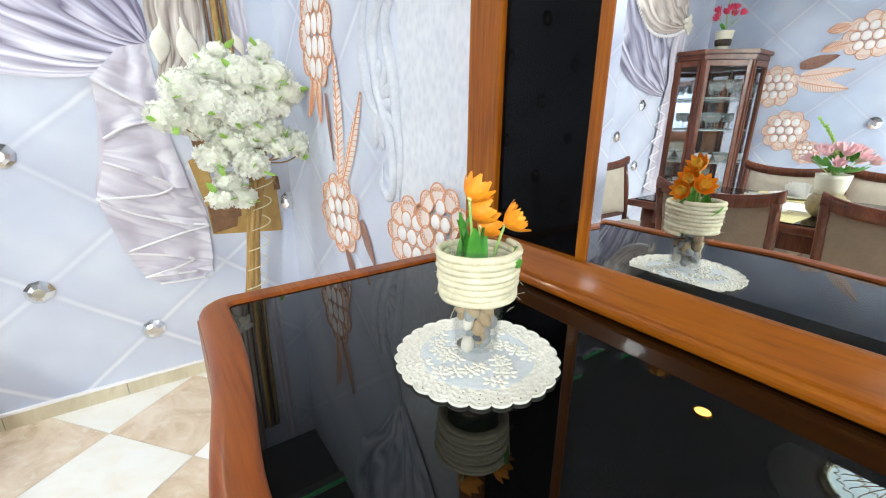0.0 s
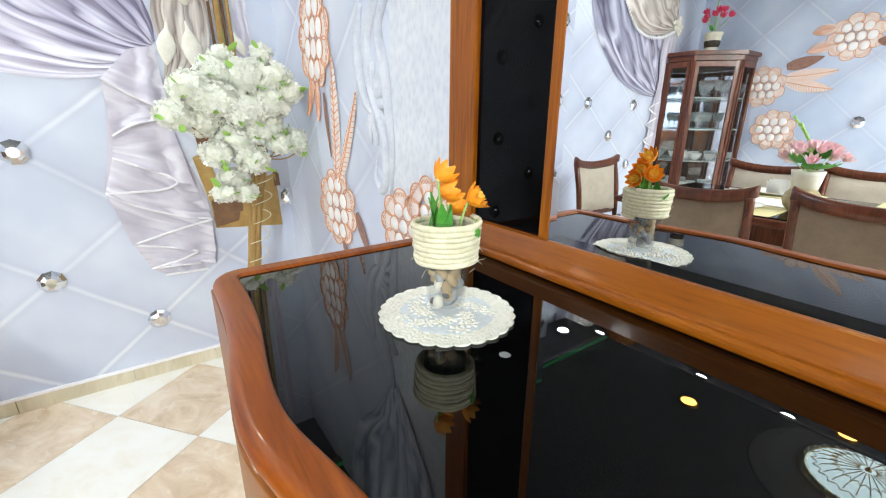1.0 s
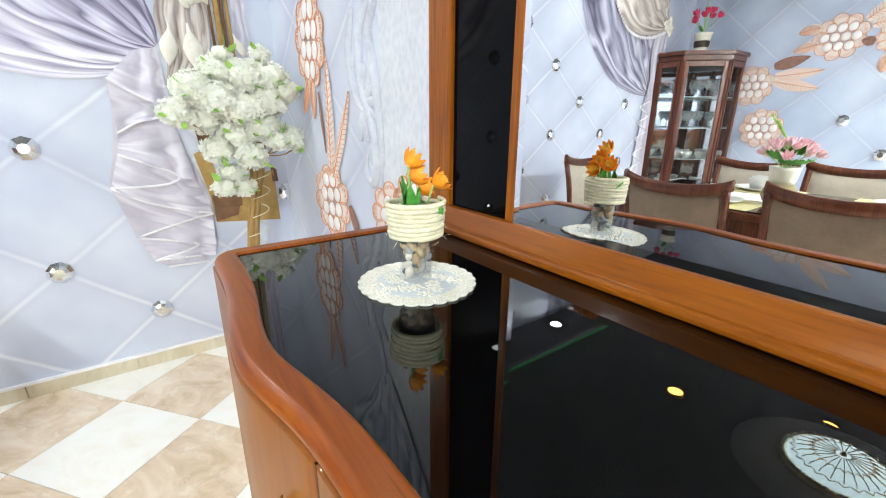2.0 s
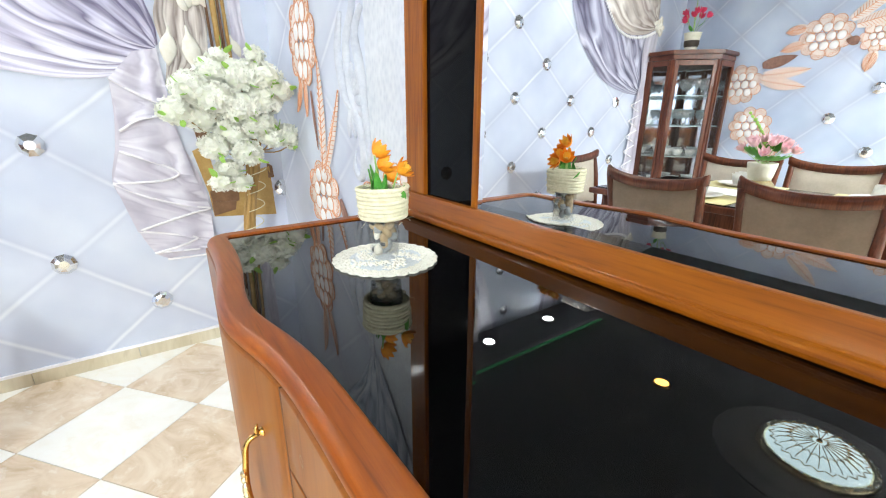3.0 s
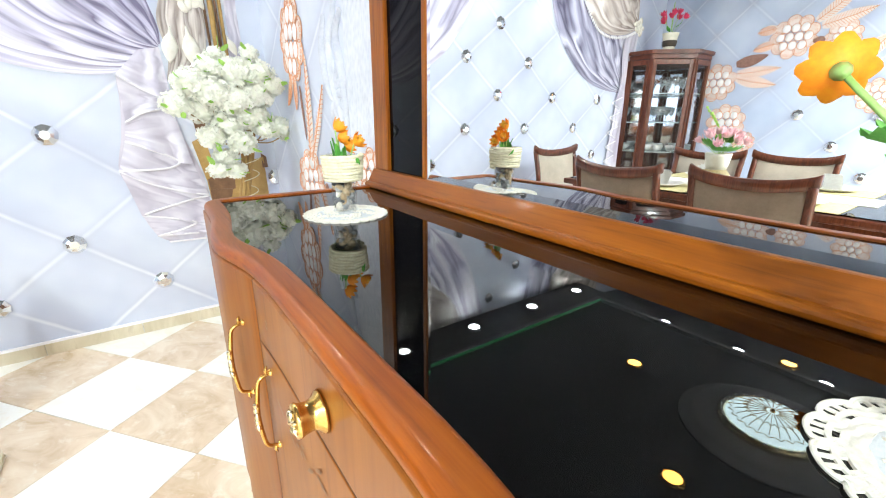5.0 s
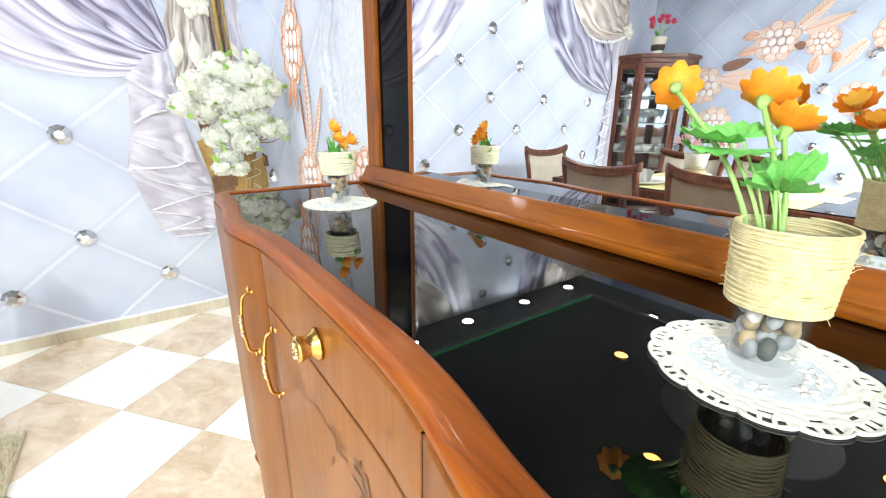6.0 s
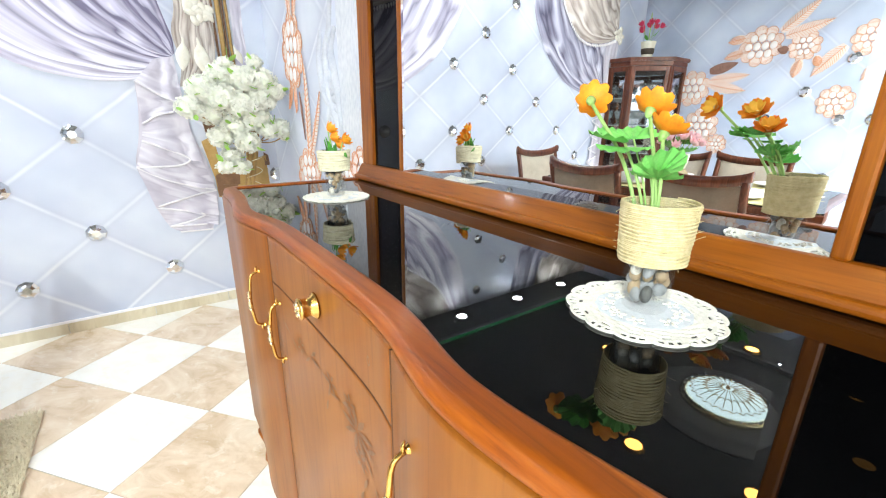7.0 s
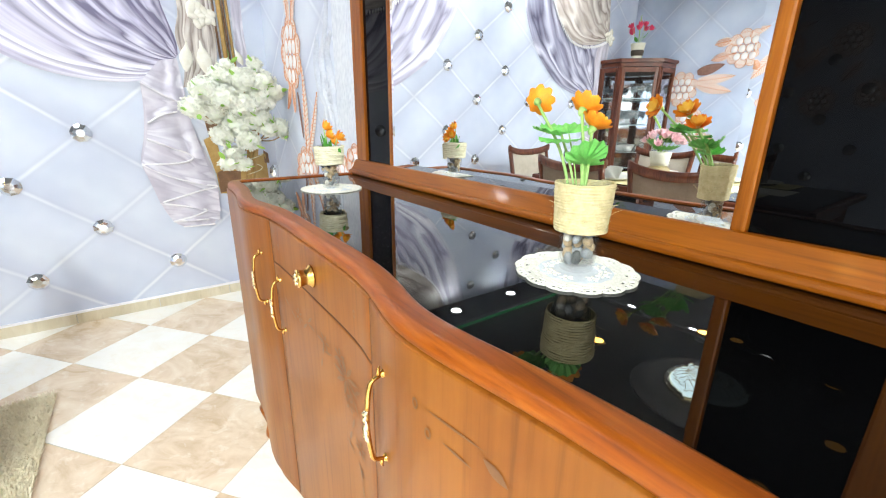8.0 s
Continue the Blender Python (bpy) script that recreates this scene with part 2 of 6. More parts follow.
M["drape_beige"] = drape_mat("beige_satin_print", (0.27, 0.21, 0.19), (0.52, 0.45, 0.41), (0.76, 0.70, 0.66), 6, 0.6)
M["piping"] = simple("pale_satin_edge", (0.86, 0.83, 0.88), (0.94, 0.92, 0.95), 0.4)
M["pearl"] = simple("pearl_print", (0.80, 0.78, 0.80), (0.92, 0.90, 0.90), 0.35, 0, 40, 0.05)
M["copper"] = simple("copper_filigree_print", (0.62, 0.24, 0.11), (0.85, 0.48, 0.30), 0.4, 0, 70, 0.25)
M["copper_pale"] = simple("pale_copper_print", (0.78, 0.65, 0.60), (0.90, 0.83, 0.80), 0.4, 0, 160, 0.3)
M["copper_dark"] = simple("umber_stem_print", (0.20, 0.10, 0.08), (0.36, 0.19, 0.14), 0.5, 0, 60, 0.2)
M["scroll"] = simple("pale_stucco_print", (0.50, 0.53, 0.62), (0.74, 0.76, 0.82), 0.45, 0, 14, 0.2)
mm, nt, p = nodes_of("white_hammered_print")
dent = nt.nodes.new("ShaderNodeTexVoronoi")
dent.feature = "SMOOTH_F1"
dent.inputs["Scale"].default_value = 75.0
nt.links.new(coords(nt, "Object", (1, 1, 0.6)), dent.inputs["Vector"])
soft = noise_node(nt, coords(nt), 5, 3)
nt.links.new(ramp(nt, math_node(nt, "ADD", math_node(nt, "MULTIPLY", dent.outputs["Distance"], 0.5), math_node(nt, "MULTIPLY", soft, 0.6)), [(0.3, (0.60, 0.63, 0.71)), (0.75, (0.78, 0.80, 0.85))]), p.inputs["Base Color"])
p.inputs["Roughness"].default_value = 0.3
bump(nt, p, dent.outputs["Distance"], 0.6, 0.004)
M["hammered"] = mm
M["gold_print"] = simple("ochre_gilt_print", (0.40, 0.23, 0.06), (0.58, 0.38, 0.14), 0.4, 0, 20, 0.2)
M["brown_print"] = simple("umber_paper_print", (0.14, 0.07, 0.035), (0.28, 0.15, 0.08), 0.4, 0, 20, 0.2)
M["lily"] = simple("cream_lily_print", (0.78, 0.72, 0.60), (0.92, 0.89, 0.82), 0.45, 0, 25, 0.1)
M["lily_core"] = simple("yellow_lily_throat", (0.75, 0.60, 0.25), (0.85, 0.75, 0.45), 0.5)


def marble_mat(name, a, b, c, vein):
    m, nt, p = nodes_of(name)
    tc = nt.nodes.new("ShaderNodeTexCoord")
    oi = nt.nodes.new("ShaderNodeObjectInfo")
    off = nt.nodes.new("ShaderNodeVectorMath")
    off.operation = "MULTIPLY_ADD"
    nt.links.new(tc.outputs["Object"], off.inputs[0])
    off.inputs[1].default_value = (5.0, 3.2, 1)
    cmb = nt.nodes.new("ShaderNodeCombineXYZ")
    nt.links.new(math_node(nt, "MULTIPLY", oi.outputs["Random"], 37.0), cmb.inputs[0])
    nt.links.new(math_node(nt, "MULTIPLY", oi.outputs["Random"], 91.0), cmb.inputs[1])
    nt.links.new(cmb.outputs[0], off.inputs[2])
    n1 = noise_node(nt, off.outputs[0], 1.4, 6, 0.62, 1.4)
    n2 = noise_node(nt, off.outputs[0], 4.5, 6, 0.65, 0.6)
    col = ramp(nt, n1, [(0.30, a), (0.5, b), (0.7, c)])
    vein_f = ramp(nt, n2, [(0.55, (0, 0, 0)), (0.66, (1, 1, 1)), (0.74, (0, 0, 0))])
    col = mixc(nt, math_node(nt, "MULTIPLY", vein_f, 0.5), col, vein)
    nt.links.new(col, p.inputs["Base Color"])
    p.inputs["Roughness"].default_value = 0.16
    bump(nt, p, n2, 0.03, 0.001)
    return m


M["tile_cream"] = marble_mat("cream_marble_tile", (0.92, 0.87, 0.78), (0.95, 0.92, 0.86), (0.96, 0.94, 0.90), (0.90, 0.83, 0.71))
M["tile_beige"] = marble_mat("beige_marble_tile", (0.62, 0.45, 0.29), (0.77, 0.61, 0.45), (0.86, 0.73, 0.58), (0.90, 0.83, 0.72))
M["grout"] = simple("pale_grout", (0.55, 0.47, 0.36), (0.64, 0.56, 0.45), 0.8, 0, 80, 0.3)
M["skirt"] = marble_mat("travertine_skirting", (0.62, 0.54, 0.38), (0.72, 0.64, 0.48), (0.80, 0.73, 0.58), (0.52, 0.43, 0.29))
M["rug"] = simple("shaggy_beige_wool", (0.74, 0.63, 0.43), (0.95, 0.90, 0.74), 0.95, 0, 60, 0.6)
M["rope"] = simple("pale_sisal_rope", (0.66, 0.60, 0.40), (0.88, 0.83, 0.64), 0.85, 0, 120, 0.7)
M["rope_tan"] = simple("tan_sisal_rope", (0.58, 0.47, 0.22), (0.82, 0.71, 0.44), 0.85, 0, 120, 0.7)
M["lace"] = simple("cream_lace_thread", (0.74, 0.71, 0.62), (0.90, 0.88, 0.82), 0.85, 0, 200, 0.6)
M["organza"] = simple("grey_blue_organza", (0.60, 0.64, 0.68), (0.76, 0.79, 0.81), 0.8, 0, 220, 0.5)
M["pebble"] = [simple("pebble_%s" % n, a, b, 0.55, 0, 40, 0.2) for n, a, b in (
    ("white", (0.60, 0.56, 0.48), (0.78, 0.74, 0.65)), ("tan", (0.34, 0.23, 0.12), (0.56, 0.42, 0.25)),
    ("grey", (0.22, 0.23, 0.24), (0.40, 0.41, 0.42)), ("dark", (0.06, 0.06, 0.06), (0.14, 0.14, 0.13)))]
M["petal_orange"] = simple("orange_silk_petal", (0.86, 0.19, 0.006), (0.96, 0.40, 0.012), 0.6, 0, 40, 0.2)
M["petal_yellow"] = simple("amber_silk_petal", (0.92, 0.45, 0.03), (0.96, 0.62, 0.08), 0.6, 0, 40, 0.2)
M["leaf"] = simple("fresh_green_silk_leaf", (0.04, 0.24, 0.03), (0.14, 0.46, 0.06), 0.5, 0, 30, 0.25)
M["stem"] = simple("light_green_stem", (0.24, 0.44, 0.10), (0.40, 0.58, 0.20), 0.5, 0, 40, 0.15)
M["petal_white"] = simple("white_silk_petal", (0.97, 0.97, 0.86), (0.99, 0.99, 0.94), 0.7, 0, 60, 0.2)
mm = M["petal_white"]
nt = mm.node_tree
tl = nt.nodes.new("ShaderNodeBsdfTranslucent")
tl.inputs["Color"].default_value = (0.97, 0.98, 0.93, 1)
mx = nt.nodes.new("ShaderNodeMixShader")
mx.inputs[0].default_value = 0.25
nt.links.new(nt.nodes["Principled BSDF"].outputs[0], mx.inputs[1])
nt.links.new(tl.outputs[0], mx.inputs[2])
nt.links.new(mx.outputs[0], nt.nodes["Material Output"].inputs["Surface"])
M["petal_pink"] = simple("pink_silk_petal", (0.90, 0.46, 0.54), (0.95, 0.74, 0.76), 0.6, 0, 40, 0.2)
M["petal_red"] = simple("magenta_silk_petal", (0.55, 0.015, 0.06), (0.80, 0.05, 0.16), 0.6, 0, 40, 0.2)
M["branch"] = simple("dry_tan_branch", (0.30, 0.17, 0.05), (0.52, 0.33, 0.12), 0.7, 0, 30, 0.6, stretch=(3, 3, 0.4))
M["velvet"] = simple("taupe_velvet", (0.20, 0.15, 0.105), (0.27, 0.21, 0.15), 0.85, 0, 14, 0.2)
M["velvet_pale"] = simple("beige_velvet", (0.46, 0.40, 0.32), (0.58, 0.51, 0.42), 0.85, 0, 14, 0.2)
M["linen"] = simple("white_linen", (0.74, 0.72, 0.68), (0.86, 0.85, 0.82), 0.85, 0, 90, 0.4)
M["gold_cloth"] = simple("gold_satin_cloth", (0.60, 0.52, 0.22), (0.80, 0.73, 0.42), 0.5, 0, 60, 0.3)
M["ceramic"] = simple("cream_stoneware", (0.62, 0.58, 0.46), (0.76, 0.73, 0.62), 0.5, 0, 30, 0.2)
M["ceramic_brown"] = simple("brown_woven_glaze", (0.22, 0.16, 0.07), (0.40, 0.32, 0.17), 0.5, 0, 90, 0.6)
M["dark_band"] = simple("dark_brown_band", (0.03, 0.02, 0.012), (0.06, 0.04, 0.025), 0.5)
M["stone_grey"] = simple("grey_moulded_plaster", (0.26, 0.26, 0.27), (0.34, 0.34, 0.35), 0.55, 0, 20, 0.1)


# ---------------------------------------------------------------- helpers of this scene
def thing(name, label, category, group="", kind="", m=None):
    ob = new(name)
    ob.empty_display_size = 0.05
    if m is not None:
        ob.matrix_world = m
    return tagged(ob, label, category, group, kind)


def mesh_of(name, bm, material, smooth=False):
    bmesh.ops.recalc_face_normals(bm, faces=bm.faces)
    me = bpy.data.meshes.new(name)
    bm.to_mesh(me)
    bm.free()
    for mt in (material if isinstance(material, list) else [material]):
        me.materials.append(mt)
    if smooth:
        me.shade_smooth()
    return me


def part(name, bm, material, parent=None, label="", smooth=False, m=None):
    ob = new(name, mesh_of(name, bm, material, smooth))
    ob.parent = parent
    if m is not None:
        ob.matrix_local = m
    if label:
        ob["label"] = label
    return ob


def add_box(bm, lo, hi, bevel=0.0, m=None):
    mid = [(a + b) / 2 for a, b in zip(lo, hi)]
    size = [abs(b - a) for a, b in zip(lo, hi)]
    r = bmesh.ops.create_cube(bm, size=1, matrix=(m or Matrix()) @ Matrix.Translation(mid) @ Matrix.Diagonal((*size, 1)))
    if bevel:
        es = {e for v in r["verts"] for e in v.link_edges}
        bmesh.ops.bevel(bm, geom=list(es), offset=bevel, segments=2, affect="EDGES", profile=0.6)
    return bm


def box(lo, hi, bevel=0.0):
    return add_box(bmesh.new(), lo, hi, bevel)


def add_lathe(bm, profile, seg=24, m=None, cap=True):
    m = m or Matrix()
    rings = []
    for r, z in profile:
        rings.append([bm.verts.new(m @ Vector((r * math.cos(2 * math.pi * i / seg), r * math.sin(2 * math.pi * i / seg), z))) for i in range(seg)])
    for a, b in zip(rings, rings[1:]):
        for i in range(seg):
            bm.faces.new((a[i], a[(i + 1) % seg], b[(i + 1) % seg], b[i]))
    if cap:
        for ring in (rings[0], rings[-1]):
            bm.faces.new(ring)
    return bm


def lathe(profile, seg=24, m=None, cap=True):
    return add_lathe(bmesh.new(), profile, seg, m, cap)


def add_tube(bm, pts, radius, seg=8, closed=False, cap=True):
    pts = [Vector(q) for q in pts]
    n = len(pts)
    rad = radius if isinstance(radius, (list, tuple)) else [radius] * n
    rings, up = [], None
    for i, q in enumerate(pts):
        a = pts[i - 1] if (i or closed) else q
        b = pts[(i + 1) % n] if (i < n - 1 or closed) else q
        d = (b - a).normalized()
        if up is None:
            up = d.orthogonal().normalized()
        up = (up - d * up.dot(d))
        up = up.normalized() if up.length > 1e-6 else d.orthogonal().normalized()
        s = d.cross(up)
        rings.append([bm.verts.new(q + rad[i] * (math.cos(2 * math.pi * k / seg) * up + math.sin(2 * math.pi * k / seg) * s)) for k in range(seg)])
    pairs = list(zip(rings, rings[1:])) + ([(rings[-1], rings[0])] if closed else [])
    for a, b in pairs:
        for k in range(seg):
            bm.faces.new((a[k], a[(k + 1) % seg], b[(k + 1) % seg], b[k]))
    if cap and not closed:
        bm.faces.new(rings[0])
        bm.faces.new(rings[-1])
    return bm


def tube(pts, radius, seg=8, closed=False):
    return add_tube(bmesh.new(), pts, radius, seg, closed)


def spline(ctrl, n):
    """Smooth curve through control points."""
    c = [Vector(q) for q in ctrl]
    c = [2 * c[0] - c[1]] + c + [2 * c[-1] - c[-2]]
    out, segs = [], len(c) - 3
    for i in range(n):
        s = i / (n - 1) * segs
        k = min(int(s), segs - 1)
        t = s - k
        p0, p1, p2, p3 = c[k:k + 4]
        out.append(0.5 * ((2 * p1) + (p2 - p0) * t + (2 * p0 - 5 * p1 + 4 * p2 - p3) * t * t + (3 * p1 - p0 - 3 * p2 + p3) * t ** 3))
    return out


def add_prism(bm, loop, z0, z1):
    lo = [bm.verts.new((x, y, z0)) for x, y in loop]
    hi = [bm.verts.new((x, y, z1)) for x, y in loop]
    n = len(loop)
    for i in range(n):
        bm.faces.new((lo[i], lo[(i + 1) % n], hi[(i + 1) % n], hi[i]))
    bm.faces.new(lo[::-1])
    bm.faces.new(hi)
    return bm


def prism(loop, z0, z1, bevel=0.0):
    bm = add_prism(bmesh.new(), loop, z0, z1)
    if bevel:
        bmesh.ops.bevel(bm, geom=bm.edges[:], offset=bevel, segments=2, affect="EDGES")
    return bm


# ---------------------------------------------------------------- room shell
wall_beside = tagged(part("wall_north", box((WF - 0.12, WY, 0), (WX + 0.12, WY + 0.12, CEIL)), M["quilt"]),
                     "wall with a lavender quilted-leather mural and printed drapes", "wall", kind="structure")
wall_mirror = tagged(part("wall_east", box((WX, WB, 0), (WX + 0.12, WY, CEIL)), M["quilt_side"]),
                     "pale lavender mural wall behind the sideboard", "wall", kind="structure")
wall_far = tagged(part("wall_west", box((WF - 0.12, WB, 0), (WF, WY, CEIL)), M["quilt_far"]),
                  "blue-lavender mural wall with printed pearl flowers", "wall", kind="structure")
wall_back = tagged(part("wall_south", box((WF - 0.12, WB - 0.12, 0), (WX + 0.12, WB, CEIL)), M["plaster_inner"]),
                   "plain pale painted wall closing the room", "wall", kind="structure")
bm = box((WF - 0.12, WB - 0.12, CEIL), (WX + 0.12, WY + 0.12, CEIL + 0.1))
ceiling = tagged(part("ceiling", bm, M["plaster"]), "dark grey painted ceiling with recessed lights", "ceiling", kind="structure")
# shallow plaster step that frames the middle field of the ceiling, with a thin light strip
bm = bmesh.new()
add_box(bm, (-2.39, 1.62, CEIL - 0.035), (WX, 1.66, CEIL + 0.001))
add_box(bm, (-2.43, WB, CEIL - 0.035), (-2.39, 1.66, CEIL + 0.001))
tagged(part("ceiling_trim", bm, M["stone_grey"]), "thin plaster step along the ceiling", "trim", kind="structure")
bm = bmesh.new()
add_box(bm, (-2.39, 1.610, CEIL - 0.03), (WX, 1.617, CEIL - 0.018))
tagged(part("light_strip", bm, emit("dim_green_strip", (0.02, 0.50, 0.14), 0.35, (0.05, 0.2, 0.08))), "thin dim green light strip along a ceiling step", "light strip", kind="structure")

floor = tagged(part("floor", box((WF - 0.12, WB - 0.12, -0.1), (WX + 0.12, WY + 0.12, -0.003)), M["grout"]),
               "floor of diagonal cream and beige marble tiles", "floor", kind="structure")


def clip_poly(poly, axis, lim, keep_less):
    out = []
    for i, a in enumerate(poly):
        b = poly[(i + 1) % len(poly)]
        ia = (a[axis] <= lim) == keep_less
        ib = (b[axis] <= lim) == keep_less
        if ia:
            out.append(a)
        if ia != ib:
            t = (lim - a[axis]) / (b[axis] - a[axis])
            out.append((a[0] + t * (b[0] - a[0]), a[1] + t * (b[1] - a[1])))
    return out


def lay_tiles():
    """Square tiles laid askew to the walls, cream and beige by turns, cut at the walls."""
    side, turn, ox, oy, g = 0.400, 38.8, -0.336, 1.254, 0.0013
    ca, sa = math.cos(radians(turn)), math.sin(radians(turn))
    whole = {}
    for i in range(-14, 14):
        for j in range(-14, 14):
            u, v = (i + 0.5) * side, (j + 0.5) * side
            cx, cy = ox + u * ca + v * sa, oy + u * sa - v * ca
            r = side / 2 - g
            poly = [(cx + a * r * ca + b * r * sa, cy + a * r * sa - b * r * ca) for a, b in ((-1, -1), (1, -1), (1, 1), (-1, 1))]
            cut = poly
            for ax, lim, less in ((0, WX, True), (0, WF, False), (1, WY, True), (1, WB, False)):
                cut = clip_poly(cut, ax, lim, less) if len(cut) > 2 else []
            if len(cut) < 3:
                continue
            key = "tile_beige" if (i + j) % 2 == 0 else "tile_cream"
            fits = cut == poly
            if fits and key in whole:
                me = whole[key]
            else:
                local = [((x - cx) * ca + (y - cy) * sa, -(x - cx) * sa + (y - cy) * ca) for x, y in cut]
                me = mesh_of("tile", add_prism(bmesh.new(), local, -0.006, 0.0), M[key])
                if fits:
                    whole[key] = me
            ob = new("tile", me)
            ob.parent = floor
            ob.matrix_local = pose(cx, cy, 0, 0, 0, turn)


def lay_skirting():
    base = thing("baseboard", "low travertine tile skirting along the mural wall", "baseboard", kind="structure")
    x = WX
    while x > WF:
        a = max(x - 0.39, WF)
        part("skirting_tile", box((a + 0.001, WY - 0.010, 0), (x - 0.001, WY, 0.060), 0.0015), M["skirt"], base)
        x -= 0.39
    rail = box((WF, WY - 0.012, 0.060), (WX, WY, 0.074), 0.003)
    tagged(part("trim", rail, M["piping"]), "white strip that edges the mural above the skirting", "trim", kind="structure")


# ---------------------------------------------------------------- sideboard
YC, HALF = -0.155, 0.75


def front(y):
    s = abs(y - YC) - 0.375
    return 0.025 - 0.028 * math.exp(-(s / (0.15 if s > 0 else 0.11)) ** 2)


def top_outline(n=110):
    y1, y0 = YC + HALF, YC - HALF
    r = 0.046
    pts = [(0.53, y1)]
    fx = front(y1 - r)
    for k in range(9):
        a = radians(90 + 10 * k * 9 / 8)
        pts.append((fx + r + r * math.cos(a), y1 - r + r * math.sin(a)))
    for i in range(1, n):
        y = y1 - r + (y0 - y1 + 2 * r) * i / n
        pts.append((front(y), y))
    for k in range(9):
        a = radians(180 + 90 * k / 8)
        pts.append((fx + r + r * math.cos(a), y0 + r + r * math.sin(a)))
    pts.append((0.53, y0))
    return pts


def inset(pts, d):
    out = []
    for i, (x, y) in enumerate(pts):
        a, b = pts[max(i - 1, 0)], pts[min(i + 1, len(pts) - 1)]
        t = Vector((b[0] - a[0], b[1] - a[1])).normalized()
        out.append((x - t.y * d, y + t.x * d))
    return out


def strip_mesh(bm, rows, close=False):
    vs = [[bm.verts.new(q) for q in row] for row in rows]
    for a, b in zip(vs, vs[1:]):
        for i in range(len(a) - 1):
            bm.faces.new((a[i], a[i + 1], b[i + 1], b[i]))
    return vs


def curved_panel(y0, y1, z0, z1, back, thick, n=30, edge=0.0012):
    """Panel that follows the front's plan curve; its edges are eased."""
    bm = bmesh.new()
    ys = [y0 + (y1 - y0) * i / n for i in range(n + 1)]
    ys[1], ys[n - 1] = ys[0] + 0.003, ys[n] - 0.003
    prof = [(z0, back), (z0, edge), (z0 + edge, 0.0), (z0 + 0.004, 0.0), (z1 - 0.004, 0.0), (z1 - edge, 0.0), (z1, edge), (z1, back)]
    rows = []
    for z, d in prof:
        row = []
        for i, y in enumerate(ys):
            e = edge if i in (0, n) and d < edge else 0
            row.append((front(y) + 0.013 - thick + max(d, e), y, z))
        rows.append(row)
    vs = strip_mesh(bm, rows)
    for k in (0, -1):
        bm.faces.new([r[k] for r in vs])
    return bm


def handle_part(parent, y, z, mat="brass"):
    """Bowed brass pull with two feet and a leaf boss in its middle."""
    x = front(y) - 0.0045
    pts = spline([(x + 0.004, y, z + 0.060), (x - 0.012, y, z + 0.054), (x - 0.017, y, z + 0.034), (x - 0.0195, y, z), (x - 0.017, y, z - 0.034), (x - 0.012, y, z - 0.054), (x + 0.004, y, z - 0.060)], 25)
    rad = [0.0024 + 0.0009 * math.sin(math.pi * i / 24) for i in range(25)]
    bm = tube(pts, rad, 8)
    for s in (1, -1):
        add_lathe(bm, [(0.0055, 0), (0.0055, 0.002), (0.003, 0.006)], 10, pose(x + 0.005, y, z + s * 0.060, 0, -90, 0))
        add_tube(bm, [(x - 0.002, y, z + s * 0.058), (x - 0.003, y, z + s * 0.066), (x - 0.001, y, z + s * 0.071)], [0.003, 0.0025, 0.001], 6)
    h = part("handle", bm, M[mat], parent, "polished brass bow handle", True)
    bm = bmesh.new()
    for k in range(5):
        add_lathe(bm, [(0.0005, -0.009), (0.0035, -0.004), (0.004, 0.002), (0.0005, 0.009)], 8, pose(x - 0.0210, y + 0.002 * math.sin(k * 2.3), z + (k - 2) * 0.008, 25 * (k - 2), 0, 0))
    part("boss", bm, M["brass_pale"], h, "pale brass leaf boss", True)


def add_leaf_shape(bm, c, direction, length, width, plane, off, wide=1.0):
    """A flat pointed leaf laid on the front's surface."""
    n = 6
    top, bot = [], []
    for i in range(n + 1):
        t = i / n
        w = width * math.sin(math.pi * t) * 0.5
        py = c[0] + direction[0] * length * t
        pz = c[1] + direction[1] * length * t
        top.append((py - direction[1] * w, pz + direction[0] * w))
        bot.append((py + direction[1] * w, pz - direction[0] * w))
    loop = top + bot[::-1][1:-1]
    loop = [(c[0] + (py - c[0]) * wide, pz) for py, pz in loop]
    vs = [bm.verts.new((plane(py) - off, py, pz)) for py, pz in loop]
    bm.faces.new(vs)


def inlay_flowers(parent, path, big):
    """Inlaid spray along a path on a front: small leaves and buds, with one large flower."""
    sfc = lambda y: front(y) - 0.0013
    for i, (cy, cz) in enumerate(path):
        n, ln, wd = (9, 0.032, 0.0075) if i == big else ((6, 0.013, 0.0048) if i % 3 == 1 else (2, 0.026, 0.0055))
        bm = bmesh.new()
        for k in range(n):
            a = 2 * math.pi * k / n + 0.5 + i * 0.9
            d = (math.cos(a), math.sin(a))
            add_leaf_shape(bm, (cy + d[0] * 0.004, cz + d[1] * 0.004), d, ln, wd, sfc, 0.0006, 1.5)
        part("inlay_flower" if n > 2 else "inlay_leaf", bm, M["inlay"], parent, "dark inlaid flower" if n > 2 else "dark inlaid leaf")


def inlay_ring(parent, yy, zz, r=0.0048):
    bm = bmesh.new()
    for k in range(14):
        a0, a1 = 2 * math.pi * k / 14, 2 * math.pi * (k + 1) / 14
        q = [(yy + s * math.cos(a), zz + s * 1.4 * math.sin(a)) for s, a in ((r * 0.6, a0), (r * 0.6, a1), (r, a1), (r, a0))]
        bm.faces.new([bm.verts.new((front(y) - 0.0019, y, z)) for y, z in q])
    part("inlay_ring", bm, M["inlay"], parent, "dark inlaid ring")


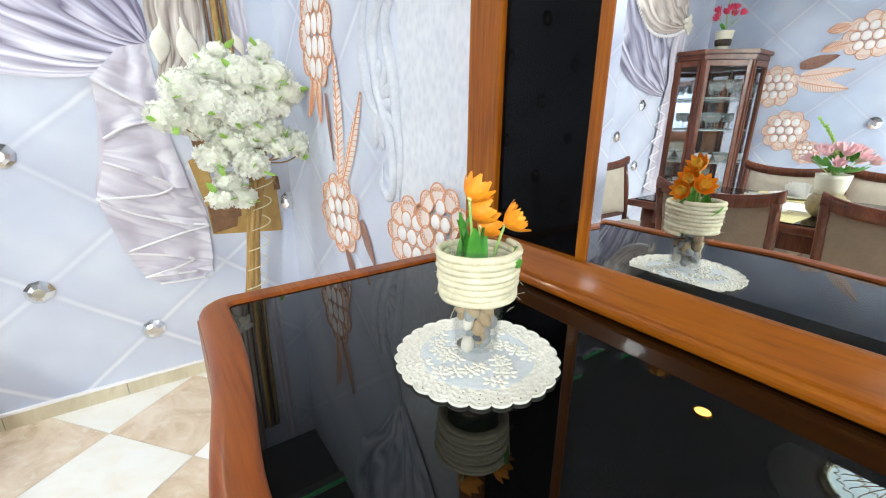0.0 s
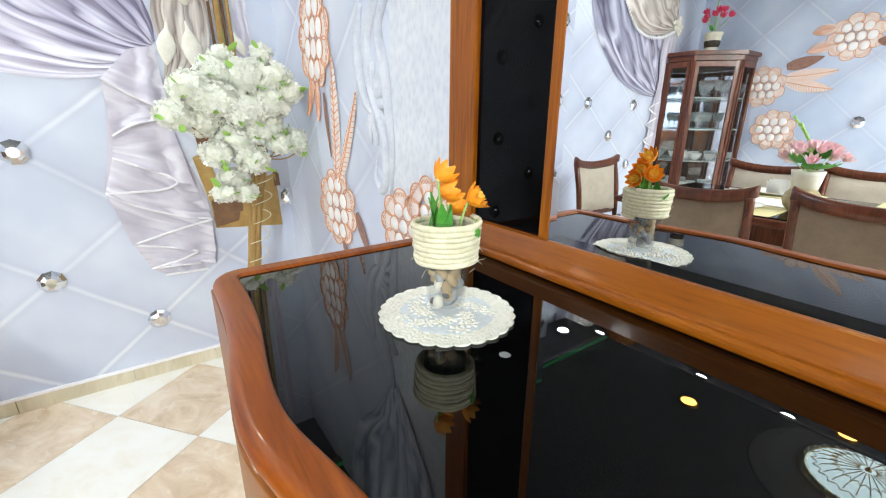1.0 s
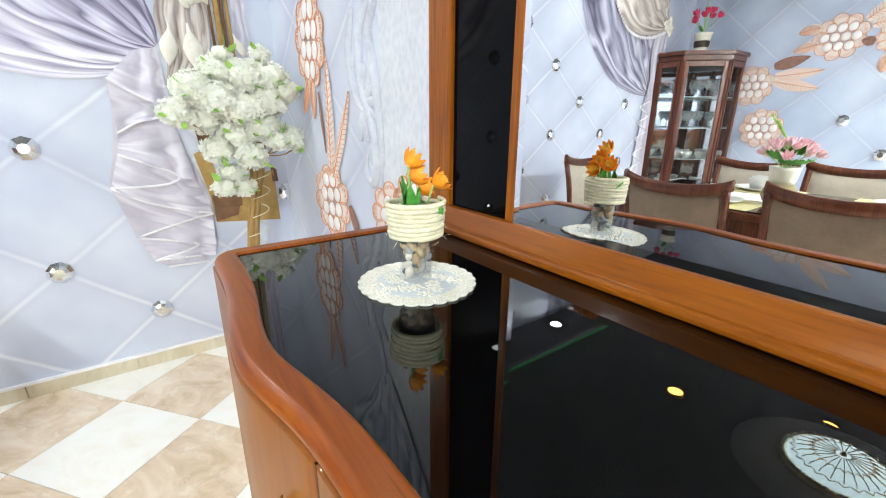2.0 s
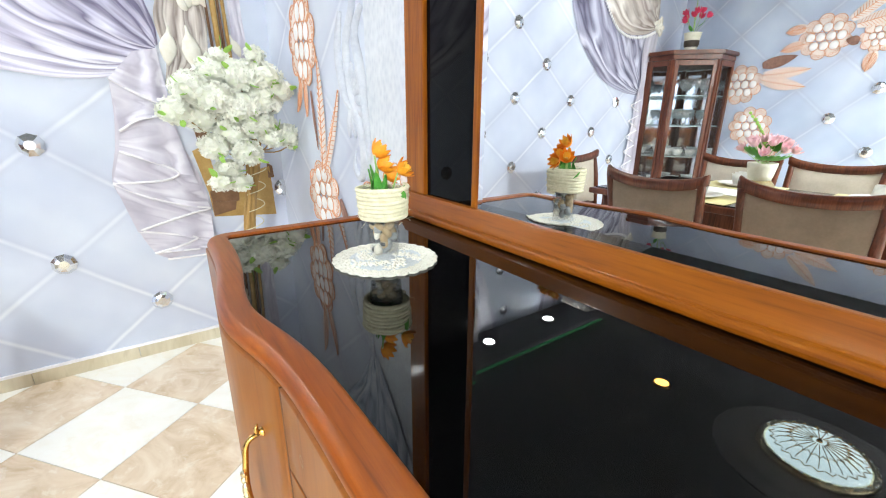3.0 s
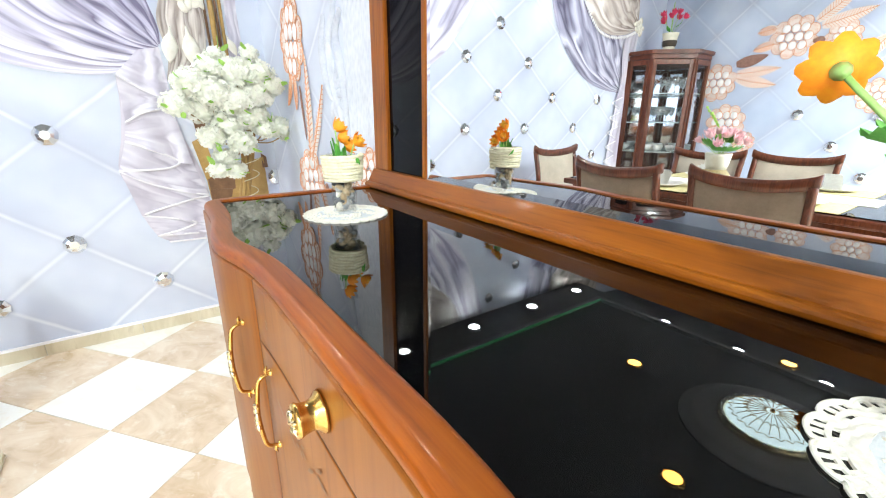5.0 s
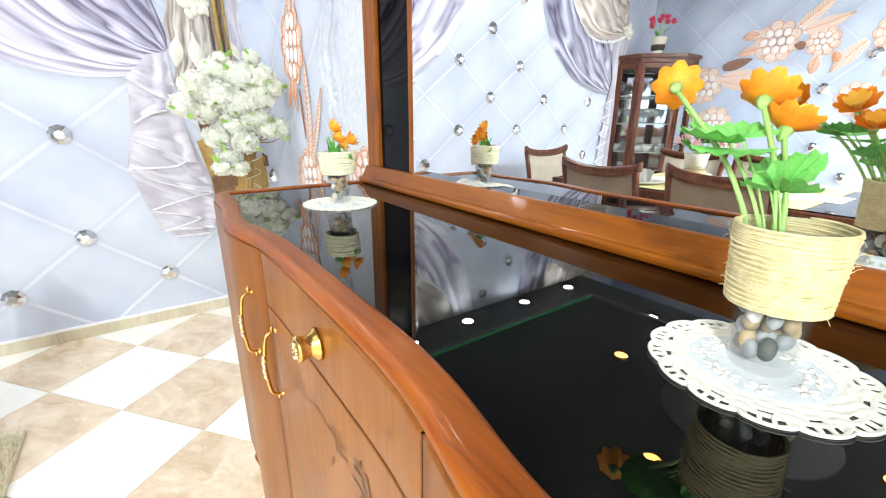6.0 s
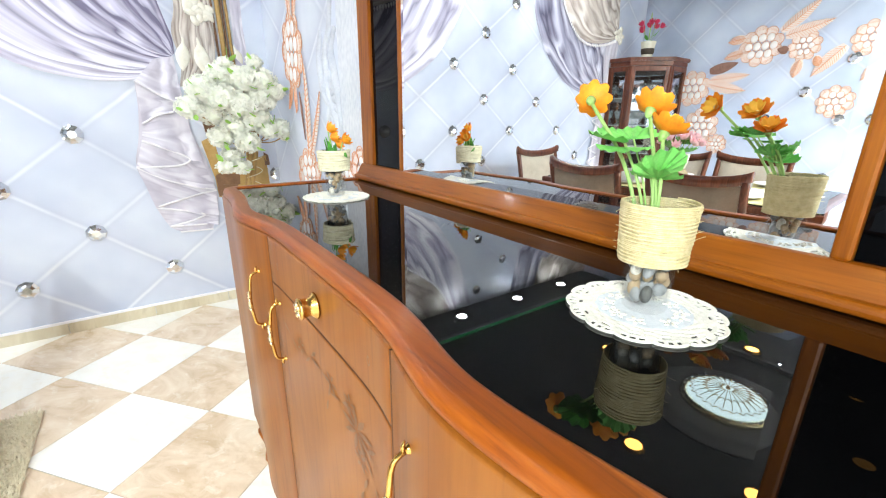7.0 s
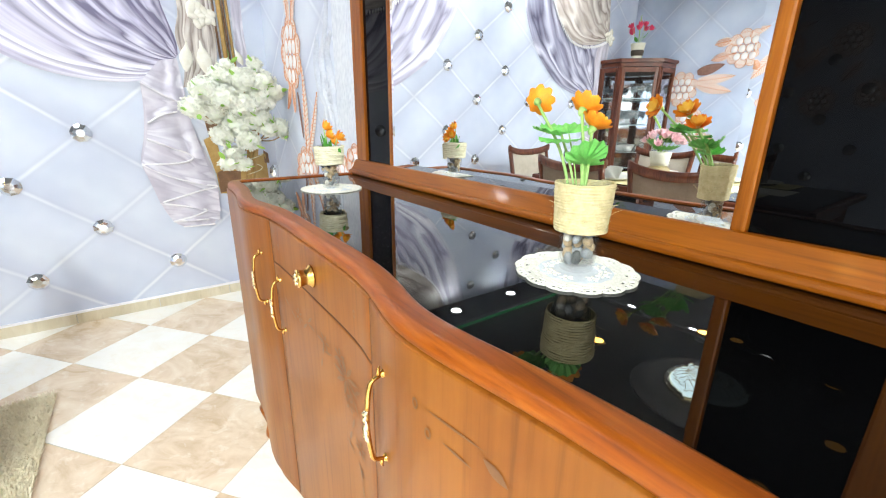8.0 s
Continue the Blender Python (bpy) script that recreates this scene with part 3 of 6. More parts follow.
def build_sideboard():
    sb = thing("sideboard", "glossy cherry-wood sideboard with serpentine front and black glass top", "sideboard")
    out = top_outline()
    # rim of the top: eased nosing all along the free edges
    prof = [(0.014, 0.9165), (0.003, 0.9168), (0.0008, 0.9185), (0.0, 0.921), (0.0, 0.926), (0.0012, 0.930), (0.004, 0.9345), (0.008, 0.9368), (0.0105, 0.9372), (0.012, 0.9373), (0.020, 0.9374), (0.0295, 0.9374), (0.031, 0.9373), (0.034, 0.9362), (0.035, 0.934), (0.0355, 0.928)]
    bm = bmesh.new()
    rows = [[(x, y, z) for x, y in inset(out, d)] for d, z in prof]
    strip_mesh(bm, rows)
    part("top_rim", bm, M["wood_top"], sb, "rounded cherry-wood rim", True)
    inner = inset(out, 0.035)
    part("glass_top", add_prism(bmesh.new(), inner, 0.924, ZT), M["black_glass"], sb, "polished black glass inset")
    # carcass, set behind the fronts, coloured dark so the gaps look shaded
    car = [(x + 0.0, y) for x, y in inset(out, 0.024)]
    part("carcass", add_prism(bmesh.new(), car, 0.15, 0.917), M["gap_shade"], sb)
    # end panels
    for s, nm in ((1, "side_panel"), (-1, "side_panel")):
        ye = YC + s * (HALF - 0.012)
        part(nm, box((front(ye) + 0.010, min(ye, ye - s * 0.02), 0.15), (0.53, max(ye, ye - s * 0.02), 0.9165), 0.003), M["wood_door"], sb)
    # bracketed apron and feet
    apr = [(x, y) for x, y in inset(out, 0.012)]
    part("apron", add_prism(bmesh.new(), apr, 0.13, 0.168), M["wood_door"], sb)
    for fy in (YC + HALF - 0.06, YC - HALF + 0.06):
        for fx in (0.06, 0.47):
            part("foot", lathe([(0.020, 0.0), (0.028, 0.012), (0.026, 0.03), (0.019, 0.06), (0.030, 0.10), (0.038, 0.131)], 16, pose(fx, fy, 0)), M["wood_v"], sb, "", True)
    # fronts
    b1, b2, ky = 0.066, -0.420, -0.178
    d1 = part("door", curved_panel(b1 + 0.0014, YC + HALF - 0.016, 0.172, 0.9150, 0.02, 0.014), M["wood_door"], sb, "", True)
    handle_part(d1, 0.126, 0.769)
    d2 = part("door", curved_panel(b2 + 0.0014, b1 - 0.0014, 0.172, 0.822, 0.02, 0.014), M["wood_door"], sb, "", True)
    handle_part(d2, 0.033, 0.730)
    inlay_flowers(d2, [(-0.022, 0.745), (-0.079, 0.751), (-0.13, 0.756), (-0.175, 0.755), (-0.217, 0.757), (-0.202, 0.722), (-0.253, 0.748), (-0.285, 0.762), (-0.306, 0.735), (-0.335, 0.722), (-0.315, 0.693), (-0.355, 0.690), (-0.32, 0.648), (-0.350, 0.632), (-0.330, 0.600), (-0.352, 0.565)], 8)
    d3 = part("door", curved_panel(YC - HALF + 0.016, b2 - 0.0014, 0.172, 0.9150, 0.02, 0.014), M["wood_door"], sb, "", True)
    handle_part(d3, -0.474, 0.785)
    inlay_flowers(d3, [(-0.66, 0.76), (-0.70, 0.74), (-0.73, 0.70), (-0.75, 0.66), (-0.76, 0.60), (-0.75, 0.55), (-0.76, 0.50)], 4)
    sfc = lambda y: front(y) - 0.0013
    inlay_ring(d3, -0.553, 0.857)
    inlay_ring(d3, -0.573, 0.834)
    for yy, zz, ln, wd, dirn in ((-0.570, 0.861, 0.075, 0.003, (-1.0, 0.0)), (-0.592, 0.838, 0.040, 0.003, (-0.99, -0.12)), (-0.642, 0.853, 0.030, 0.012, (-0.90, -0.43))):
        bm = bmesh.new()
        add_leaf_shape(bm, (yy, zz), dirn, ln, wd, sfc, 0.0006)
        part("inlay_leaf", bm, M["inlay"], d3, "dark inlaid leaf")
    # dark strips fill the gaps between fronts, in place of the gaps' shade
    for ja, jb, za, zb in ((b1 - 0.0012, b1 + 0.0012, 0.173, 0.9148), (b2 - 0.0012, b2 + 0.0012, 0.173, 0.9148), (b2 + 0.004, b1 - 0.004, 0.8222, 0.8248)):
        part("gap_strip", curved_panel(ja, jb, za, zb, 0.018, 0.0134, 30, 0.0002), M["gap_shade"], sb, "dark strip filling the gap between fronts for its shade")
    dr = part("drawer", curved_panel(b2 + 0.0014, b1 - 0.0014, 0.8250, 0.9150, 0.02, 0.014), M["wood_door"], sb, "", True)
    inlay_ring(dr, -0.356, 0.867)
    inlay_ring(dr, 0.020, 0.867)
    kx = front(ky) - 0.002
    bm = lathe([(0.0205, 0.0), (0.0195, 0.003), (0.0150, 0.007), (0.0135, 0.012), (0.0145, 0.019), (0.0162, 0.022), (0.0155, 0.0250), (0.0080, 0.0262)], 24, pose(kx, ky, 0.866, 0, -90, 0))
    kn = part("knob", bm, M["brass"], dr, "turned brass knob with a leaf rosette", True)
    bm = bmesh.new()
    for k in range(6):
        add_lathe(bm, [(0.0004, -0.006), (0.003, -0.001), (0.0026, 0.003), (0.0004, 0.007)], 8, pose(kx - 0.0265, ky, 0.866, 60 * k, 0, 0) @ pose(0, 0, 0.006))
    part("rosette", bm, M["brass_pale"], kn, "pale brass leaf rosette", True)
    return sb


def build_mirror():
    mf = thing("mirror_cabinet", "cherry-wood framed wall mirror with black glass side panels", "mirror")
    ztop = 1.86
    y1, y0 = YC + 0.735, YC - 0.735
    X = 0.470
    # moulding that sits on the glass top: bullnose ledge, cove and slope up to the mirror
    prof = [(0.530, ZT + 0.0005), (0.437, ZT + 0.0005), (0.434, ZT + 0.0015), (0.4322, ZT + 0.004), (0.4315, ZT + 0.008), (0.4322, ZT + 0.012), (0.434, ZT + 0.0145), (0.437, ZT + 0.016), (0.4425, ZT + 0.0165),
            (0.4435, ZT + 0.0172), (0.4445, ZT + 0.020), (0.459, ZT + 0.046), (0.4605, ZT + 0.0485), (0.464, ZT + 0.0495), (0.530, ZT + 0.0495)]
    bm = bmesh.new()
    vs = strip_mesh(bm, [[(x, y, z) for x, z in prof] for y in (y1 + 0.004, y0 - 0.004)])
    for row in vs:
        bm.faces.new(row)
    part("base_moulding", bm, M["wood_h"], mf, "stepped cherry-wood moulding", False)
    zb = ZT + 0.049

    def stile(ya, yb, thick, name):
        lo, hi = min(ya, yb), max(ya, yb)
        part(name, box((X - thick, lo, zb), (0.53, hi, ztop - 0.07), 0.004), M["wood_v"], mf)
    for s in (1, -1):
        stile(YC + s * 0.735, YC + s * 0.660, 0.006, "outer_stile")
        stile(YC + s * 0.493, YC + s * 0.474, 0.006, "inner_stile")
        lo, hi = sorted((YC + s * 0.660, YC + s * 0.493))
        part("dark_panel", box((X + 0.004, lo + 0.0005, zb), (0.528, hi - 0.0005, ztop - 0.07)), M["panel_glass"], mf, "black glass side panel")
    part("top_rail", box((X - 0.014, y0 - 0.01, ztop - 0.07), (0.535, y1 + 0.01, ztop), 0.006), M["wood_h"], mf)
    lo, hi = YC - 0.474, YC + 0.474
    bm = bmesh.new()
    xm, bv = 0.4660, 0.014
    outer = [(lo, zb), (hi, zb), (hi, ztop - 0.07), (lo, ztop - 0.07)]
    inn = [(lo + bv, zb + bv), (hi - bv, zb + bv), (hi - bv, ztop - 0.07 - bv), (lo + bv, ztop - 0.07 - bv)]
    vo = [bm.verts.new((xm + 0.0005, y, z)) for y, z in outer]
    vi = [bm.verts.new((xm, y, z)) for y, z in inn]
    vb = [bm.verts.new((0.528, y, z)) for y, z in outer]
    bm.faces.new(vi)
    for i in range(4):
        bm.faces.new((vo[i], vo[(i + 1) % 4], vi[(i + 1) % 4], vi[i]))
        bm.faces.new((vb[i], vb[(i + 1) % 4], vo[(i + 1) % 4], vo[i]))
    bm.faces.new(vb[::-1])
    part("mirror_glass", bm, M["mirror"], mf, "bevelled silver mirror")
    part("back_board", box((0.531, y0, ZT + 0.001), (0.545, y1, ztop - 0.01)), M["walnut"], mf)
    return mf


build_sideboard()
build_mirror()

# ---------------------------------------------------------------- mural on the walls
def north(a, b, o):
    return Vector((a, WY - o, b))


def east(a, b, o):
    return Vector((WX - o, a, b))


def west(a, b, o):
    return Vector((WF + o, a, b))


def cloth(name, lower, upper, plane, material, parent, label, nu=70, nv=60, relief=0.004, folds=9, off=0.003):
    """Swag of printed cloth between two curves, with low folds; UV runs along and across."""
    lo, up = spline([(*q, 0) for q in lower], nu), spline([(*q, 0) for q in upper], nu)
    bm = bmesh.new()
    uvl = bm.loops.layers.uv.new("UVMap")
    grid = []
    for i in range(nu):
        row = []
        for j in range(nv):
            v = j / (nv - 1)
            c = lo[i].lerp(up[i], v)
            w = noise.noise((i * 0.03, v * folds, 3.1))
            h = off + relief * (0.5 + 0.5 * math.sin(v * folds * 6.283 + 1.5 * w)) * min(1, i / 8)
            row.append(bm.verts.new(plane(c.x, c.y, h)))
        grid.append(row)
    for i in range(nu - 1):
        for j in range(nv - 1):
            f = bm.faces.new((grid[i][j], grid[i + 1][j], grid[i + 1][j + 1], grid[i][j + 1]))
            f.smooth = True
            for lp, (u, v) in zip(f.loops, ((i, j), (i + 1, j), (i + 1, j + 1), (i, j + 1))):
                lp[uvl].uv = (u / (nu - 1), v / (nv - 1))
    return part(name, bm, material, parent, label)


def flat_tube(pts, r, plane, off, seg=6):
    return tube([plane(a, b, off) for a, b in pts], r, seg)


def ruffle_tier(upper, lower, parent, k):
    """One tier of the ruffled tail: its lower edge stands proud, with soft upright folds."""
    nu, nv = 36, 14
    lo, up = spline([(*q, 0) for q in lower], nu), spline([(*q, 0) for q in upper], nu)
    bm = bmesh.new()
    uvl = bm.loops.layers.uv.new("UVMap")
    grid = []
    for i in range(nu):
        u = i / (nu - 1)
        row = []
        for j in range(nv):
            v = j / (nv - 1)
            c = up[i].lerp(lo[i], v)
            fold = math.sin(u * 11 + k * 1.9 + 0.8 * math.sin(v * 2.0)) * 0.011 * v
            row.append(bm.verts.new(north(c.x, c.y, 0.012 + 0.018 * v * v + fold)))
        grid.append(row)
    for i in range(nu - 1):
        for j in range(nv - 1):
            f = bm.faces.new((grid[i][j], grid[i + 1][j], grid[i + 1][j + 1], grid[i][j + 1]))
            f.smooth = True
            for lp, (a, b) in zip(f.loops, ((i, j), (i + 1, j), (i + 1, j + 1), (i, j + 1))):
                lp[uvl].uv = (b / nv + k * 1.7, a / nu + k * 0.37)
    part("ruffle", bm, M["drape_tail"], parent, "lilac satin ruffle tier")


def build_drapes():
    w = wall_beside
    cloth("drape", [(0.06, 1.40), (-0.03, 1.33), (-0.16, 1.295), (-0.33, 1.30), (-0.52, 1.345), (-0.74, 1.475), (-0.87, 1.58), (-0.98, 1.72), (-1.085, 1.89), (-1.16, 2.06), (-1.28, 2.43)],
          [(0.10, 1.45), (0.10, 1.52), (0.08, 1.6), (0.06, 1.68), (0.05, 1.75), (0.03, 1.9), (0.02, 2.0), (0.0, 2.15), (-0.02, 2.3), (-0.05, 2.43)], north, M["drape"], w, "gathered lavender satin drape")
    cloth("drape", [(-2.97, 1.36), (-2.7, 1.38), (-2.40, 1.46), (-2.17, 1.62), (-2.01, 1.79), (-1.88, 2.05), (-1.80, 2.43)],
          [(-3.0, 1.45), (-3.0, 1.6), (-2.98, 1.75), (-2.97, 1.9), (-2.95, 2.05), (-2.95, 2.2), (-2.93, 2.43)], north, M["drape_shaded"], w, "gathered lavender satin drape")
    cloth("valance", [(-3.10, 1.93), (-2.9, 1.87), (-2.67, 1.85), (-2.48, 1.90), (-2.30, 2.06), (-2.2, 2.22), (-2.14, 2.43)],
          [(-3.12, 2.00), (-3.11, 2.08), (-3.1, 2.15), (-3.09, 2.22), (-3.08, 2.3), (-3.07, 2.36), (-3.05, 2.43)], north, M["drape_beige"], w, "beige satin valance", 50, 40, 0.010, 6, 0.016)
    bm = bmesh.new()
    for q in spline([(-3.08, 1.92, 0), (-2.9, 1.865, 0), (-2.67, 1.845, 0), (-2.48, 1.895, 0), (-2.30, 2.055, 0), (-2.2, 2.22, 0)], 44):
        add_lathe(bm, [(0.001, -0.030), (0.008, -0.016), (0.006, -0.006), (0.001, 0.0)], 6, pose(q.x, WY - 0.025, q.y))
    part("fringe", bm, M["pearl"], w, "hanging pearl bead fringe")
    cloth("valance", [(0.12, 1.86), (-0.1, 1.82), (-0.30, 1.83), (-0.46, 1.88), (-0.60, 1.955), (-0.79, 2.09), (-0.92, 2.23), (-1.02, 2.43)],
          [(0.13, 1.93), (0.12, 2.0), (0.12, 2.08), (0.11, 2.15), (0.10, 2.22), (0.08, 2.3), (0.06, 2.37), (0.04, 2.43)], north, M["drape_beige"], w, "beige satin valance", 50, 40, 0.006, 5, 0.012)
    bm = bmesh.new()
    for q in spline([(0.10, 1.855, 0), (-0.1, 1.815, 0), (-0.30, 1.825, 0), (-0.46, 1.875, 0), (-0.60, 1.95, 0), (-0.79, 2.085, 0), (-0.92, 2.225, 0), (-1.0, 2.38, 0)], 52):
        add_lathe(bm, [(0.001, -0.030), (0.008, -0.016), (0.006, -0.006), (0.001, 0.0)], 6, pose(q.x, WY - 0.022, q.y))
    part("fringe", bm, M["pearl"], w, "hanging pearl bead fringe")
    # tail below the near tie, ruffled on its free edge
    zig = [(-0.10, 1.298), (-0.107, 1.16), (-0.13, 1.014), (-0.164, 0.865), (-0.125, 0.73), (-0.113, 0.641), (-0.066, 0.525), (-0.02, 0.486)]
    rgt = [(0.07, 1.42), (0.09, 1.25), (0.10, 1.10), (0.16, 0.92), (0.19, 0.80), (0.20, 0.70), (0.19, 0.57), (0.15, 0.482)]
    cloth("drape_tail", zig, rgt, north, M["drape_tail"], w, "hanging lilac satin tail", 90, 40, 0.006, 3, 0.003)
    edges = [[(-0.10, 1.298), (-0.007, 1.236), (0.051, 1.209), (0.104, 1.198)], [(-0.10, 1.087), (-0.026, 1.130), (0.047, 1.148), (0.10, 1.155)],
             [(-0.118, 1.001), (-0.024, 0.959), (0.059, 0.920), (0.088, 0.892), (0.150, 0.880)], [(-0.164, 0.865), (-0.053, 0.795), (0.10, 0.737), (0.197, 0.715)],
             [(-0.113, 0.641), (0.008, 0.611), (0.113, 0.578), (0.190, 0.560)], [(-0.066, 0.525), (0.017, 0.522), (0.121, 0.516), (0.180, 0.505)]]
    for k, (ea, eb) in enumerate(zip([[(0.0, 1.41), (0.04, 1.42), (0.09, 1.43)]] + edges, edges)):
        ruffle_tier(ea, eb, w, k)
    hems = [edges[0], edges[1][:3], [(-0.118, 1.001), (-0.024, 0.959), (0.059, 0.920), (0.088, 0.890), (0.038, 0.866), (-0.06, 0.862), (-0.164, 0.865)],
            [(-0.164, 0.865), (-0.053, 0.795), (0.10, 0.737), (0.197, 0.715), (0.12, 0.700), (0.043, 0.681), (-0.113, 0.641)],
            [(-0.113, 0.641), (0.008, 0.611), (0.113, 0.578), (0.09, 0.560), (0.033, 0.543), (-0.066, 0.525)], edges[5][:3], [(-0.02, 0.487), (0.06, 0.484), (0.15, 0.482)]]
    for hem in hems:
        part("piping", flat_tube([(q.x, q.y) for q in spline([(*c, 0) for c in hem], 36)], 0.0052, north, 0.031), M["piping"], w, "", True)
    # far tail with its ruffle
    cloth("drape_tail", [(-2.96, 1.90), (-2.92, 1.7), (-2.95, 1.5), (-2.91, 1.3), (-2.90, 1.1), (-2.87, 0.9), (-2.85, 0.7), (-2.82, 0.52)],
          [(-3.16, 1.92), (-3.13, 1.7), (-3.12, 1.5), (-3.10, 1.3), (-3.10, 1.1), (-3.10, 0.9), (-3.10, 0.7), (-3.10, 0.5)], north, M["drape_tail"], w, "lilac satin tail", 70, 30, 0.010, 3, 0.014)
    for z in (1.26, 1.12, 0.98, 0.84, 0.70, 0.58):
        x = -2.88 + (1.26 - z) * 0.06
        part("piping", flat_tube([(q.x, q.y) for q in spline([(x - 0.12, z + 0.06, 0), (x, z + 0.02, 0), (x + 0.03, z, 0), (x - 0.10, z - 0.05, 0)], 16)], 0.006, north, 0.026), M["piping"], w, "", True)
    # pale hanging folds high on the wall behind the sideboard
    cloth("drape", [(1.04, 1.60), (1.16, 1.78), (1.36, 2.0), (1.50, 2.43)], [(0.98, 1.60), (0.84, 1.76), (0.70, 2.0), (0.60, 2.43)], east, M["drape_pale"], wall_mirror, "pale blue satin folds", 40, 60, 0.012, 6, 0.006)
    # knots: rosette of cloth lobes
    for kx, kz, s, o in ((-3.13, 1.96, 1.0, 0.03), (0.24, 1.66, 0.85, 0.02)):
        bm = bmesh.new()
        for k in range(9):
            a = k * 2.4
            rr = 0.022 * s * math.sqrt(k)
            bmesh.ops.create_icosphere(bm, subdivisions=2, radius=1, matrix=Matrix.Translation(north(kx + rr * math.cos(a), kz + rr * math.sin(a), o)) @ pose(0, 0, 0, 0, math.degrees(a), 0) @ Matrix.Diagonal((0.035 * s, 0.012, 0.022 * s, 1)))
        part("rosette", bm, M["lily"], w, "cream cloth rosette", True)
    # beige ribbons, gilt poles and lilies beside the near tie
    cloth("ribbon", [(0.10, 1.28), (0.12, 1.4), (0.10, 1.55), (0.13, 1.7), (0.10, 2.0), (0.10, 2.43)], [(0.20, 1.30), (0.28, 1.4), (0.30, 1.55), (0.30, 1.7), (0.30, 2.0), (0.30, 2.43)], north, M["drape_beige"], w, "cream satin ribbon", 40, 24, 0.008, 4, 0.008)
    cloth("ribbon", [(0.38, 1.33), (0.40, 1.5), (0.40, 1.7), (0.42, 2.43)], [(0.46, 1.33), (0.46, 1.5), (0.455, 1.7), (0.47, 2.43)], north, M["drape_tail"], w, "", 30, 12, 0.004, 2, 0.003)
    for a, b, r, mt in (((0.345, 1.22), (0.335, 2.3), 0.013, "gold_print"), ((0.315, 1.3), (0.305, 2.3), 0.006, "brown_print"), ((0.385, 1.34), (0.375, 2.3), 0.008, "gold_print"), ((0.365, 1.3), (0.357, 2.3), 0.006, "brown_print")):
        part("pole", flat_tube([a, ((a[0] + b[0]) / 2 - 0.006, (a[1] + b[1]) / 2), b], r, north, 0.012, 8), M[mt], w, "ochre gilt pole" if mt == "gold_print" else "", True)
    for lx, lz, s, tilt in ((0.135, 1.435, 1.0, 8), (0.225, 1.43, 1.15, -6), (0.41, 1.46, 0.6, -22), (0.20, 1.70, 0.8, 25), (0.28, 1.66, 0.7, -30)):
        m = Matrix.Translation(north(lx, lz, 0.022)) @ pose(0, 0, 0, 0, tilt, 0) @ Matrix.Diagonal((1, 0.35, 1, 1))
        part("lily", lathe([(0.002, -0.075 * s), (0.016 * s, -0.055 * s), (0.030 * s, -0.025 * s), (0.034 * s, 0.005 * s), (0.024 * s, 0.035 * s), (0.008 * s, 0.060 * s), (0.003, 0.09 * s)], 16, m), M["lily"], w, "cream calla lily", True)
    # folded umber and gilt paper shapes of the print
    for pts, mt, o in (([(0.16, 0.99), (0.22, 1.02), (0.25, 0.82), (0.20, 0.79)], "gold_print", 0.010), ([(0.20, 0.82), (0.50, 0.90), (0.51, 0.64), (0.21, 0.665)], "gold_print", 0.004),
                       ([(0.205, 0.80), (0.34, 0.82), (0.335, 0.735), (0.215, 0.70)], "brown_print", 0.008), ([(0.21, 0.74), (0.32, 0.735), (0.31, 0.69), (0.21, 0.67)], "brown_print", 0.012),
                       ([(0.25, 0.86), (0.34, 0.84), (0.335, 0.80), (0.24, 0.80)], "gold_print", 0.012), ([(0.18, 1.10), (0.24, 1.12), (0.26, 0.98), (0.20, 0.96)], "brown_print", 0.006), ([(0.49, 0.92), (0.515, 0.90), (0.52, 0.84), (0.49, 0.84)], "brown_print", 0.006)):
        bm = bmesh.new()
        lo = [bm.verts.new(north(a, b, 0.0)) for a, b in pts]
        hi = [bm.verts.new(north(a, b, o + 0.004 * (k % 2))) for k, (a, b) in enumerate(pts)]
        bm.faces.new(hi)
        for i in range(4):
            bm.faces.new((lo[i], lo[(i + 1) % 4], hi[(i + 1) % 4], hi[i]))
        part("folded_paper", bm, M[mt], w, "ochre gilt folded paper" if mt == "gold_print" else "umber folded paper")


def crystal_mesh(r):
    bm = add_lathe(bmesh.new(), [(r * 1.0, 0), (r, r * 0.18), (r * 0.72, r * 0.42), (r * 0.42, r * 0.55)], 9)
    return mesh_of("crystal", bm, M["crystal"])


